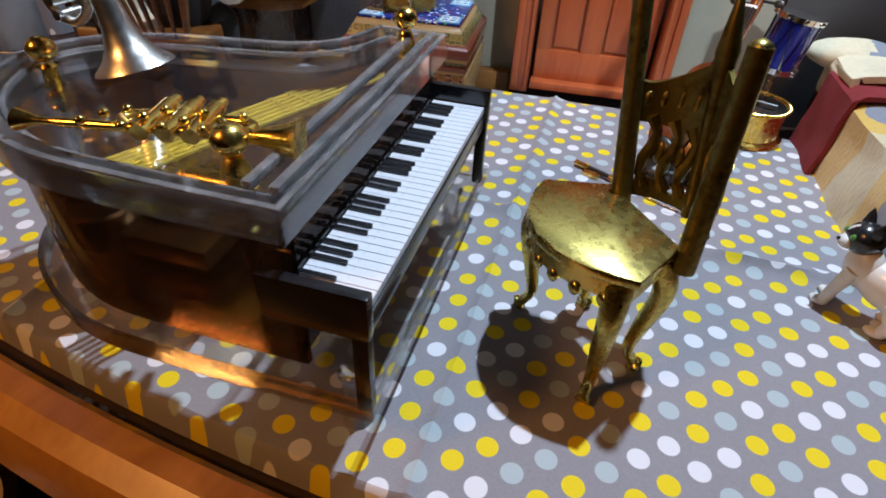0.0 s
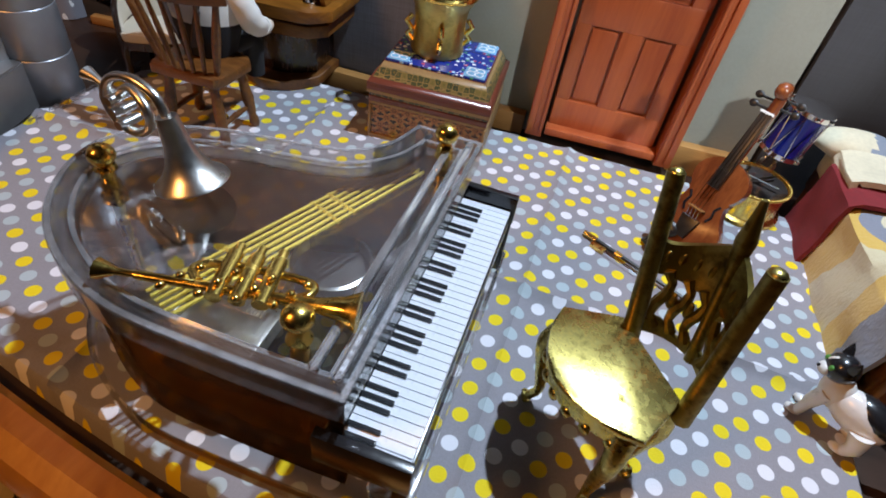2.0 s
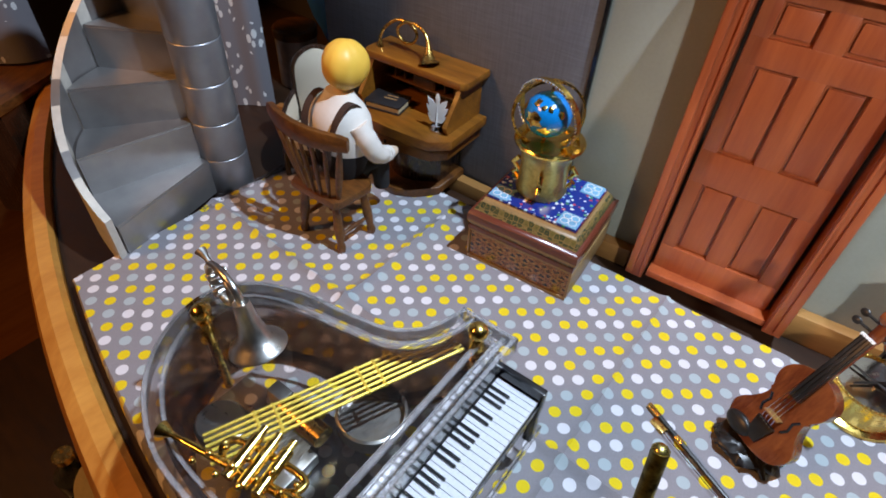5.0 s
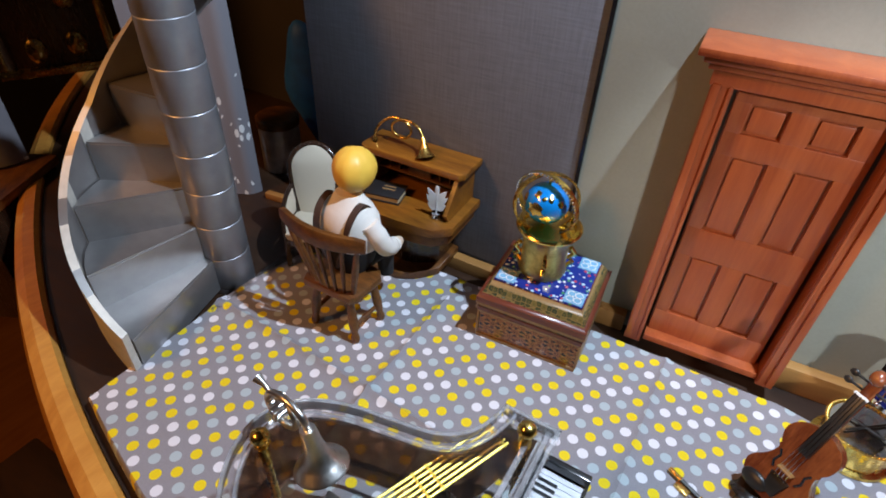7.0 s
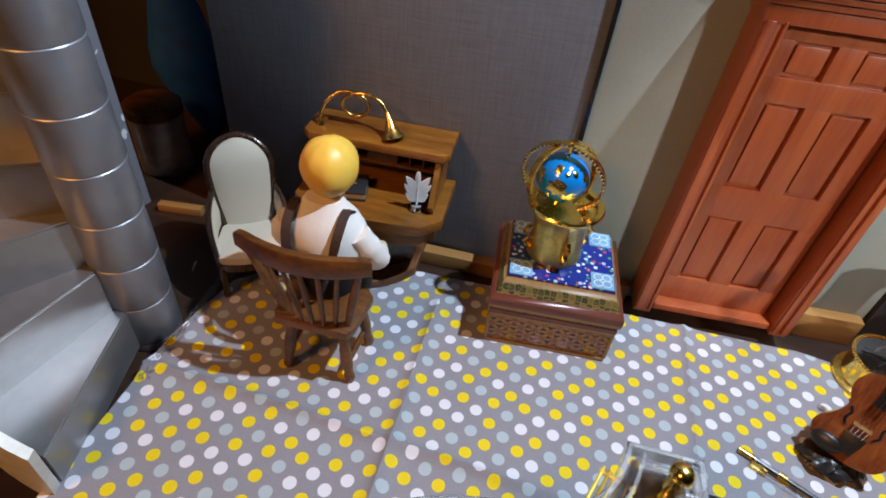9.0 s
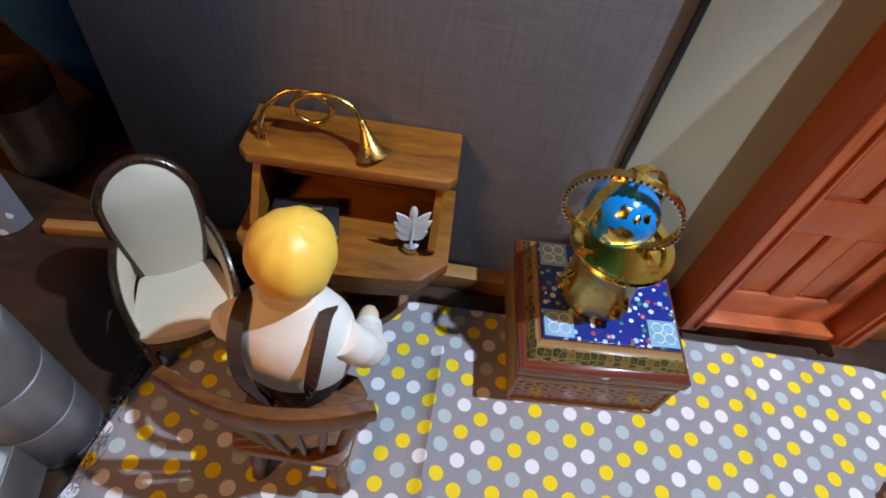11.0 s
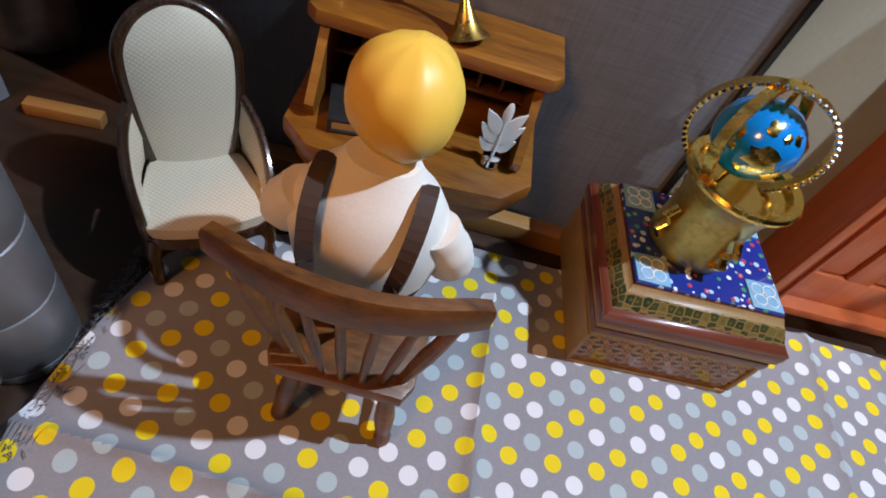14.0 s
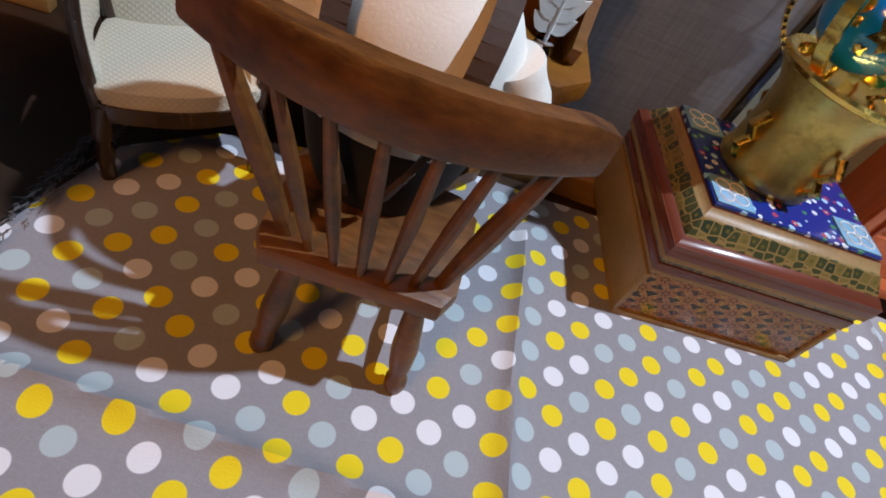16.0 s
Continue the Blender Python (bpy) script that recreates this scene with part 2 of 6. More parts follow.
def star_inlay():
    """Rows of six-pointed stars with dark hearts on a dark ground, outlined in pale wood."""
    k = Nodes("star_marquetry")
    sep = k.n("ShaderNodeSeparateXYZ")
    k.t.links.new(k.coords(), sep.inputs[0])
    u0 = k.math("DIVIDE", k.math("ADD", sep.outputs[0], sep.outputs[1]), 0.0076)
    v0 = k.math("DIVIDE", sep.outputs[2], 0.0108)
    chips = k.noise(900, 3)
    colour = k.mix(k.math("GREATER_THAN", k.noise(520, 1), 0.52), rgb(0.012, 0.013, 0.022), rgb(0.19, 0.07, 0.03))
    for shift in (0.0, 0.5):
        fu = k.math("MULTIPLY", k.math("SUBTRACT", k.math("FRACT", k.math("ADD", u0, 40.25 + shift)), 0.5), 0.0076)
        fv = k.math("MULTIPLY", k.math("SUBTRACT", k.math("FRACT", k.math("ADD", v0, 40.2 + shift)), 0.5), 0.0108)
        d = k.math("SQRT", k.math("ADD", k.math("MULTIPLY", fu, fu), k.math("MULTIPLY", fv, fv)))
        reach = k.math("MULTIPLY_ADD", k.math("COSINE", k.math("MULTIPLY", k.math("ARCTAN2", fv, fu), 6.0)), 0.26, 0.74)
        q = k.math("DIVIDE", d, k.math("MULTIPLY", reach, 0.0036))
        warm = k.mix(chips, rgb(0.2, 0.06, 0.02), rgb(0.42, 0.2, 0.075))
        colour = k.mix(k.math("LESS_THAN", q, 1.12), colour, rgb(0.42, 0.27, 0.1))
        colour = k.mix(k.math("LESS_THAN", q, 0.97), colour, warm)
        colour = k.mix(k.math("LESS_THAN", q, 0.42), colour, rgb(0.02, 0.018, 0.02))
        colour = k.mix(k.math("LESS_THAN", q, 0.24), colour, rgb(0.36, 0.16, 0.05))
    k.put(k.b, "Base Color", colour)
    k.b.inputs["Roughness"].default_value = 0.34
    k.b.inputs["Coat Weight"].default_value = 0.3
    k.b.inputs["Coat Roughness"].default_value = 0.2
    return k.m


COTTON = dotted_cloth()
RIM_WOOD = wood("orange_varnished_oak", (0.54, 0.21, 0.035), (0.74, 0.35, 0.07), 30, (1, 0.2, 1), 0.35, 0.5)
TABLE_WOOD = wood("dark_walnut", (0.018, 0.008, 0.004), (0.05, 0.022, 0.01), 25, (0.2, 1, 1), 0.5, 0.15)
FLOOR_WOOD = wood("orange_floor_boards", (0.28, 0.09, 0.02), (0.45, 0.17, 0.04), 9, (1, 0.15, 1), 0.4, 0.3)
MAHOGANY = wood("red_mahogany", (0.27, 0.056, 0.018), (0.40, 0.10, 0.03), 70, (1, 1, 0.1), 0.34, 0.35, 0.2)
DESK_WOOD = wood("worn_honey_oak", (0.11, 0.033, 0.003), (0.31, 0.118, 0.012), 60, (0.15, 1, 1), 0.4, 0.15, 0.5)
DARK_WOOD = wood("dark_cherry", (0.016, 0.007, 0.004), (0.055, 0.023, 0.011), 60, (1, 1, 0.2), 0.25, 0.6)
CHAIR_WOOD = wood("worn_brown_walnut", (0.04, 0.012, 0.003), (0.2, 0.073, 0.013), 85, (0.3, 1, 0.6), 0.42, 0.15, 0.8)
PINE = wood("pine_skirting", (0.28, 0.13, 0.035), (0.42, 0.21, 0.06), 60, (0.1, 1, 1), 0.5, 0.1)
WALL_PAPER = plain("sage_grey_card", (0.26, 0.265, 0.22), 0.75, vary=0.06, scale=500, bump=0.25)
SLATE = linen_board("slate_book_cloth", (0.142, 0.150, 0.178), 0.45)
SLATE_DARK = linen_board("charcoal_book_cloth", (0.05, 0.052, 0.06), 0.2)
SILVER_CARD = plain("silver_card", (0.37, 0.355, 0.35), 0.36, 0.75, vary=0.1, scale=120, bump=0.12)
PILLAR = plain("satin_silver_card", (0.34, 0.34, 0.365), 0.42, 0.65, vary=0.12, scale=120, bump=0.12)
POT_GOLD = brass("satin_gold", (0.70, 0.53, 0.16), 0.34, (0.34, 0.24, 0.07), 0.5, 520)
STRING_GOLD = plain("gilt_wire", (0.9, 0.68, 0.1), 0.38, 0.45, vary=0.1, scale=600)
SILVER_EDGE = plain("bare_card_edge", (0.66, 0.62, 0.55), 0.5, 0.35, vary=0.15, scale=200)
CLEAR = clear_acrylic("clear_acrylic", (0.992, 0.99, 0.985), 0.36, 0.006)
SMOKE = clear_acrylic("smoky_acrylic", (0.40, 0.28, 0.19), 0.3, 0.02)
FROST = clear_acrylic("frosted_acrylic_edge", (0.95, 0.945, 0.94), 0.9, 0.06)
# clear acrylic with white mixed in, painting the highlights along the lid's edges
HIGHLIGHT_EDGE = clear_acrylic("highlight_acrylic_edge", (0.97, 0.97, 0.98), 1.0, 0.34)
BLACK = plain("black_lacquer", (0.012, 0.012, 0.014), 0.22, vary=0.3, coat=0.3)
KEY_WHITE = plain("white_key_plastic", (0.74, 0.75, 0.8), 0.3, vary=0.04, scale=900, bump=0.04)
KEY_BLACK = plain("black_key_plastic", (0.015, 0.015, 0.018), 0.25, vary=0.2)
GOLD = brass("bright_gold_plate", (0.9, 0.64, 0.17), 0.17, (0.5, 0.3, 0.06), 0.3)
# the chair's brass again, darkened in colour for the shade on its back
SHADED_BRASS = brass("shaded_cast_brass", (0.25, 0.19, 0.055), 0.38, (0.03, 0.024, 0.008), 1.0, 330)
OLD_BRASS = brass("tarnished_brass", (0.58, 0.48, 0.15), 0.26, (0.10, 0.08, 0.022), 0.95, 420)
HORN_BRASS = brass("warm_brass", (0.74, 0.47, 0.13), 0.2, (0.25, 0.14, 0.03), 0.5)
SILVER = plain("satin_silver", (0.72, 0.70, 0.67), 0.3, 1.0, vary=0.12, scale=400, spread=0.1)
CHROME = plain("chrome", (0.8, 0.8, 0.82), 0.1, 1.0, vary=0.05, spread=0.05)
"""materials of the smaller things"""
ENAMEL = floral_enamel()
STARS = star_inlay()
BEADS = inlay("bead_border", (0.13, 0.10, 0.025), [(0.05, 0.06, 0.025), (0.17, 0.13, 0.04), (0.03, 0.045, 0.025)], 330)
RED_BAND = plain("red_brown_band", (0.14, 0.034, 0.018), 0.3, vary=0.25, scale=500, stretch=(0.1, 0.1, 1), coat=0.4)
IVORY_LINE = plain("bone_inlay", (0.3, 0.19, 0.08), 0.4, vary=0.2, scale=900)
BLUE_GLOBE = plain("turquoise_enamel", (0.005, 0.21, 0.62), 0.12, vary=0.25, scale=90, coat=0.8, bump=0.02)
PALE_TILE = plain("pale_blue_enamel", (0.2, 0.42, 0.62), 0.2, vary=0.2, scale=300, coat=0.5)
UPHOLSTERY = quilted("cream_quilted_fabric", (0.62, 0.54, 0.42), 0.85, vary=0.08, scale=800, bump=0.5)
HAIR = plain("yellow_painted_hair", (0.88, 0.53, 0.075), 0.42, vary=0.06, scale=150, bump=0.1)
SKIN = plain("cream_plastic", (0.74, 0.56, 0.4), 0.5, vary=0.05)
SHIRT = plain("white_doll_cotton", (0.80, 0.74, 0.68), 0.85, vary=0.05, scale=1600, bump=0.14)
STRAP = plain("brown_ribbon", (0.045, 0.022, 0.016), 0.7, vary=0.25, scale=900)
TROUSER = plain("black_felt", (0.015, 0.014, 0.016), 0.9, vary=0.2)
BOOK_BLACK = plain("black_book_cloth", (0.018, 0.018, 0.02), 0.45, vary=0.3, scale=600)
PAPER = plain("page_edges", (0.5, 0.42, 0.26), 0.8, vary=0.15, scale=1500, stretch=(0.05, 0.05, 1))
WHITE = plain("white_paint", (0.78, 0.77, 0.76), 0.5, vary=0.05)
VIOLIN_WOOD = wood("red_violin_varnish", (0.11, 0.022, 0.008), (0.27, 0.075, 0.02), 120, (1, 1, 0.2), 0.2, 0.7)
EBONY = plain("ebony", (0.015, 0.013, 0.012), 0.35, vary=0.3)
DRUM_BLUE = plain("deep_blue_enamel", (0.006, 0.014, 0.20), 0.12, 0.3, vary=0.2, coat=0.7)
GREEN_EYE = plain("green_eye", (0.1, 0.3, 0.06), 0.2, vary=0.1)
CAT_WHITE = plain("white_glazed_clay", (0.78, 0.75, 0.72), 0.3, vary=0.05, coat=0.4)
CAT_BLACK = plain("black_glazed_clay", (0.014, 0.014, 0.016), 0.25, vary=0.3, coat=0.5)
FLEECE = blanket_print()
CREAM = plain("cream_fleece", (0.64, 0.58, 0.42), 0.95, vary=0.1, scale=500, bump=0.6)
BLUE_FLEECE = plain("grey_blue_fleece", (0.23, 0.26, 0.31), 0.95, vary=0.12, scale=500, bump=0.6)
RED_FLEECE = plain("dark_red_fleece", (0.2, 0.018, 0.022), 0.95, vary=0.15, scale=500, bump=0.6)
CURTAIN = leafy_curtain()
UNLIT_BLACK = plain("unlit_room_black", (0.03, 0.022, 0.018), 0.8, vary=0.3, scale=12)
BLUE_CLOTH = plain("royal_blue_cloth", (0.012, 0.10, 0.42), 0.6, vary=0.3, scale=90)
TIN = plain("scuffed_tin", (0.52, 0.48, 0.46), 0.42, 0.6, vary=0.25, scale=120)
GLASS_GREEN = clear_acrylic("green_bottle_glass", (0.15, 0.4, 0.2), 1.0, 0.1)

# ---- building ----


def part(name, bm, material, parent, label=""):
    """Links a bmesh as one mesh object under a thing or a part."""
    mesh = bpy.data.meshes.new(name)
    bmesh.ops.recalc_face_normals(bm, faces=bm.faces)
    bm.to_mesh(mesh)
    bm.free()
    for f in mesh.polygons:
        f.use_smooth = True
    mesh.set_sharp_from_angle(angle=radians(38))
    for m in material if isinstance(material, (list, tuple)) else [material]:
        mesh.materials.append(m)
    ob = new(name, mesh)
    ob.parent = parent
    if parent is None:
        ob.matrix_basis = settled(name)
    if label:
        tagged(ob, label)
    return ob


# fine placing of the plan's things: (pivot x, y), (shift x, y), turn, spread, height
PIANO = ((-0.0125, -0.1751), (0.001, -0.0102), 0.7, 1.065, 0.94)
BED = ((0.2156, -0.0622), (0.0089, 0.004), 1.5, 1.06, 1.02)
DOORWAY = ((0.0462, 0.011), (-0.001, 0.006), 4.2, 0.95, 0.99)
BOARD = ((-0.05, 0.022), (0.0, -0.003), 1.5, 1.0, 1.0)
PLACES = {
    "toy_grand_piano": PIANO, "toy_trumpet": PIANO, "silver_horn": PIANO,
    "toy_bed": BED, "ring_print_blanket": BED, "red_blanket": BED, "cream_throw": BED, "pillow": BED, "toy_saxophone": BED,
    "door_1": DOORWAY, "wall_back": DOORWAY, "baseboard_2": DOORWAY, "baseboard_3": DOORWAY, "wall_side": DOORWAY,
    "wall_board": BOARD, "baseboard_1": BOARD, "wall_seam": BOARD,
    "inlaid_box": ((-0.0415, -0.0135), (-0.0072, -0.0023), 1.0, 1.0, 0.98),
    "jewelled_globe": ((-0.0465, -0.0195), (-0.0072, 0.0035), 1.0, 1.05, 0.98),
    "rolltop_desk": ((-0.1485, 0.0), (-0.0065, -0.002), 4.5, 0.96, 0.96),
    "brass_hunting_horn": ((-0.1485, 0.0), (-0.0065, -0.002), 4.5, 0.96, 0.96),
    "black_book": ((-0.1485, 0.0), (-0.0065, -0.002), 4.5, 0.96, 0.96),
    "feather_pen": ((-0.1485, 0.0), (-0.0065, -0.002), 4.5, 0.96, 0.96),
    "windsor_chair": ((-0.1425, -0.0905), (-0.0105, 0.0062), 6.0, 0.98, 0.965),
    "seated_doll": ((-0.1425, -0.0905), (-0.0165, 0.0155), 5.0, 1.09, 0.915),
    "parlour_armchair": ((-0.2191, -0.0401), (0.0018, 0.0025), -2.8, 0.95, 0.92),
    "brass_throne_chair": ((0.0649, -0.1673), (0.0062, -0.0152), -1.2, 1.0, 1.04),
    "toy_violin": ((0.1018, -0.057), (0.0, 0.003), -2.5, 1.06, 1.02),
    "violin_stand": ((0.1018, -0.057), (-0.0005, 0.0035), -1.0, 1.06, 1.0),
    "violin_bow": ((0.0746, -0.0896), (0.0, -0.0005), 0.0, 1.09, 1.0),
    "gold_drum": ((0.13, -0.0164), (0.0005, 0.0067), 3.3, 1.03, 1.0),
    "blue_drum": ((0.1359, -0.0064), (0.0, 0.006), 2.3, 1.0, 1.04),
    "clay_cat": ((0.145, -0.1411), (0.0076, -0.0046), 3.8, 1.0, 1.02),
    "spiral_stair": ((-0.2694, -0.1013), (0.0003, 0.0034), 4.7, 1.046, 0.98),
    "metal_tin": ((-0.3561, 0.0532), (0.014, 0.002), -4.0, 0.95, 1.06),
    "blue_bag": ((-0.3448, 0.0963), (0.0058, 0.0043), 1.0, 1.04, 1.0),
    "dark_cabinet": ((-0.567, -0.1604), (0.0494, 0.0203), 0.0, 0.85, 1.04),
    "gilt_picture": ((-0.598, -0.0041), (0.0479, -0.0065), -2.0, 1.0, 1.06),
    "bottle": ((-0.2352, -0.2854), (-0.0111, 0.022), 0.0, 1.05, 1.0),
    "thread_spool": ((-0.2022, -0.2731), (-0.0191, 0.0247), 0.0, 1.08, 1.0),
    "white_box": ((-0.215, -0.3288), (0.0232, 0.0224), 0.0, 1.0, 1.0),
}


def settled(name):
    """The matrix that moves a thing of the plan to its fine place."""
    if name not in PLACES:
        return Matrix.Identity(4)
    (px, py), (dx, dy), turn, spread, height = PLACES[name]
    return pose(px + dx, py + dy, 0, 0, 0, turn) @ Matrix.Diagonal((spread, spread, height, 1)) @ Matrix.Translation((-px, -py, 0))


def thing(name, label, category, m=None, group=""):
    ob = new(name)
    ob.empty_display_size = 0.01
    ob.matrix_basis = settled(name) @ (m or Matrix.Identity(4))
    return tagged(ob, label, category, group)


def structure(name, bm, material, label="", category="structure"):
    ob = part(name, bm, material, None)
    return tagged(ob, label, category, kind="structure")


def block(size, at=(0, 0, 0), bevel=0.0, bm=None, m=None, slot=0):
    """A block, its edges rounded; at is its centre."""
    bm = bm or bmesh.new()
    t = Matrix.Translation(at) @ (m or Matrix.Identity(4)) @ Matrix.Diagonal((*size, 1))
    made = bmesh.ops.create_cube(bm, size=1, matrix=t)
    faces = list({f for v in made["verts"] for f in v.link_faces})
    if bevel:
        edges = list({e for v in made["verts"] for e in v.link_edges})
        made = bmesh.ops.bevel(bm, geom=edges, offset=bevel, segments=2, affect="EDGES", profile=0.6)
        faces = made["faces"] + [f for f in faces if f.is_valid]
    for f in faces:
        if f.is_valid:
            f.material_index = slot
    return bm


def lathe(profile, at=(0, 0, 0), steps=32, bm=None, m=None, slot=0, squash=1.0):
    """Turns (radius, height) pairs round z."""
    bm = bm or bmesh.new()
    t = Matrix.Translation(at) @ (m or Matrix.Identity(4))
    rings = []
    for r, z in profile:
        if r <= 1e-6:
            rings.append([bm.verts.new(t @ Vector((0, 0, z)))])
        else:
            rings.append([bm.verts.new(t @ Vector((r * math.cos(a), r * squash * math.sin(a), z))) for a in (2 * math.pi * i / steps for i in range(steps))])
    for a, b in zip(rings, rings[1:]):
        for i in range(steps):
            j = (i + 1) % steps
            loop = [a[i % len(a)], a[j % len(a)], b[j % len(b)], b[i % len(b)]]
            loop = list(dict.fromkeys(loop))
            if len(loop) > 2:
                bm.faces.new(loop).material_index = slot
    for ring, flip in ((rings[0], True), (rings[-1], False)):
        if len(ring) > 2:
            bm.faces.new(ring[::-1] if flip else ring).material_index = slot
    return bm


def tube(points, radius, sides=10, bm=None, slot=0, closed=False):
    """A round bar along points; radius is one number or one for each point."""
    bm = bm or bmesh.new()
    pts = [Vector(p) for p in points]
    n = len(pts)
    rad = radius if isinstance(radius, (list, tuple)) else [radius] * n
    rings, side = [], None
    for i, p in enumerate(pts):
        a = pts[(i - 1) % n] if closed or i > 0 else p
        b = pts[(i + 1) % n] if closed or i < n - 1 else p
        d = (b - a).normalized()
        side = (side - side.dot(d) * d).normalized() if side else d.orthogonal().normalized()
        up = d.cross(side)
        rings.append([bm.verts.new(p + rad[i] * (math.cos(q) * side + math.sin(q) * up)) for q in (2 * math.pi * k / sides for k in range(sides))])
    pairs = list(zip(rings, rings[1:])) + ([(rings[-1], rings[0])] if closed else [])
    for r0, r1 in pairs:
        for k in range(sides):
            j = (k + 1) % sides
            bm.faces.new((r0[k], r0[j], r1[j], r1[k])).material_index = slot
    if not closed:
        bm.faces.new(rings[0][::-1]).material_index = slot
        bm.faces.new(rings[-1]).material_index = slot
    return bm


def slab(outline, z0, z1, bevel=0.0, bm=None, slot=0, m=None):
    """A plate with the given outline from z0 to z1."""
    bm = bm or bmesh.new()
    t = m or Matrix.Identity(4)
    low = [bm.verts.new(t @ Vector((x, y, z0))) for x, y in outline]
    high = [bm.verts.new(t @ Vector((x, y, z1))) for x, y in outline]
    n = len(outline)
    faces = [bm.faces.new(low[::-1]), bm.faces.new(high)]
    rim = []
    for i in range(n):
        j = (i + 1) % n
        faces.append(bm.faces.new((low[i], low[j], high[j], high[i])))
        rim += [bm.edges.get((high[i], high[j])), bm.edges.get((low[i], low[j]))]
    for f in faces:
        f.material_index = slot
    if bevel:
        done = bmesh.ops.bevel(bm, geom=rim, offset=bevel, segments=2, affect="EDGES", profile=0.6)
        for f in done["faces"]:
            f.material_index = slot
    return bm


def ball(r, at, bm=None, slot=0, scale=(1, 1, 1), m=None, seg=20):
    bm = bm or bmesh.new()
    t = Matrix.Translation(at) @ (m or Matrix.Identity(4)) @ Matrix.Diagonal((*scale, 1))
    made = bmesh.ops.create_uvsphere(bm, u_segments=seg, v_segments=max(8, seg // 2), radius=r, matrix=t)
    for f in {f for v in made["verts"] for f in v.link_faces}:
        f.material_index = slot
    return bm


def smooth_line(keys, steps=6, closed=False):
    """Points on a smooth curve through the keys."""
    out, n = [], len(keys)
    k = [Vector(p) for p in keys]
    for i in range(n if closed else n - 1):
        p0 = k[(i - 1) % n] if closed or i > 0 else k[i]
        p1, p2 = k[i], k[(i + 1) % n]
        p3 = k[(i + 2) % n] if closed or i < n - 2 else p2
        for s in range(steps):
            t = s / steps
            out.append(0.5 * ((2 * p1) + (p2 - p0) * t + (2 * p0 - 5 * p1 + 4 * p2 - p3) * t * t + (3 * p1 - p0 - 3 * p2 + p3) * t ** 3))
    if not closed:
        out.append(k[-1])
    return out


def wall_with(outer, z0, z1, inner, bm=None, slot=0):
    """A standing wall that follows a closed line, between an outer and an inner outline."""
    bm = bm or bmesh.new()
    n = len(outer)
    q = [[bm.verts.new((p[0], p[1], z)) for p in line] for line, z in ((outer, z0), (outer, z1), (inner, z1), (inner, z0))]
    for a, b in ((0, 1), (1, 2), (2, 3), (3, 0)):
        for i in range(n):
            j = (i + 1) % n
            bm.faces.new((q[a][i], q[a][j], q[b][j], q[b][i])).material_index = slot
    return bm


def inset(outline, d):
    """The closed outline moved inwards by d."""
    n = len(outline)
    area = sum(outline[i][0] * outline[(i + 1) % n][1] - outline[(i + 1) % n][0] * outline[i][1] for i in range(n))
    s = 1 if area > 0 else -1
    out = []
    for i in range(n):
        a, p, b = Vector(outline[i - 1][:2]), Vector(outline[i][:2]), Vector(outline[(i + 1) % n][:2])
        u, v = (p - a).normalized(), (b - p).normalized()
        nrm = Vector((-(u.y + v.y), u.x + v.x))
        nrm = nrm.normalized() * s
        c = max(0.5, abs(nrm.dot(Vector((-u.y, u.x)))))
        q = p + nrm * d / c
        out.append((q.x, q.y))
    return out

# ---- the large structure ----
TABLE_Z = -0.010
TX, TY, TR = 0.07, 0.742, 1.0


def front_edge(x, r=TR):
    return TY - math.sqrt(r * r - (x - TX) ** 2)


def back_edge(x):
    keys = [(-0.236, -0.115), (-0.2305, -0.079), (-0.225, -0.0505), (-0.206, -0.032), (-0.125, -0.006), (0.0, 0.0005), (0.095, 0.003), (0.165, -0.006)]
    for (xa, ya), (xb, yb) in zip(keys, keys[1:]):
        if x <= xb:
            return ya + (yb - ya) * max(0, (x - xa)) / (xb - xa)
    return keys[-1][1]


def tablecloth():
    bm = bmesh.new()
    nx, ny = 290, 160
    grid = []
    for i in range(nx + 1):
        row = []
        x0 = -0.236 + 0.401 * i / nx
        ya, yb = front_edge(x0, TR - 0.002), back_edge(x0)
        for j in range(ny + 1):
            y = ya + (yb - ya) * j / ny
            x = x0 + (0.003 * noise.noise((y * 30, 3.1, 0)) if i in (0, nx) else 0)
            z = 0.0006 * noise.noise((x * 22, y * 22, 0.4)) + 0.0004 * noise.noise((x * 60, y * 60, 2.0))
            if y < -0.03:
                z += 0.0042 * math.exp(-abs(x + 0.1082 + 0.02 * (y + 0.08)) / 0.0028)
            z += 0.0042 * math.exp(-abs(y + 0.1265 + 0.045 * max(-0.2, min(0.02, x))) / 0.0026)
            z += 0.0022 * math.exp(-abs(x - 0.031) / 0.0026)
            if i in (0, nx) or j in (0, ny):
                z = TABLE_Z + 0.0006
            elif i in (1, nx - 1) or j in (1, ny - 1):
                z -= 0.0015
            row.append(bm.verts.new((x, y, z)))
        grid.append(row)
    for i in range(nx):
        for j in range(ny):
            bm.faces.new((grid[i][j], grid[i + 1][j], grid[i + 1][j + 1], grid[i][j + 1]))
    ob = part("tablecloth", bm, COTTON, None)
    return tagged(ob, "grey cotton tablecloth with yellow and white spots, creased from folding", "tablecloth")


tablecloth()


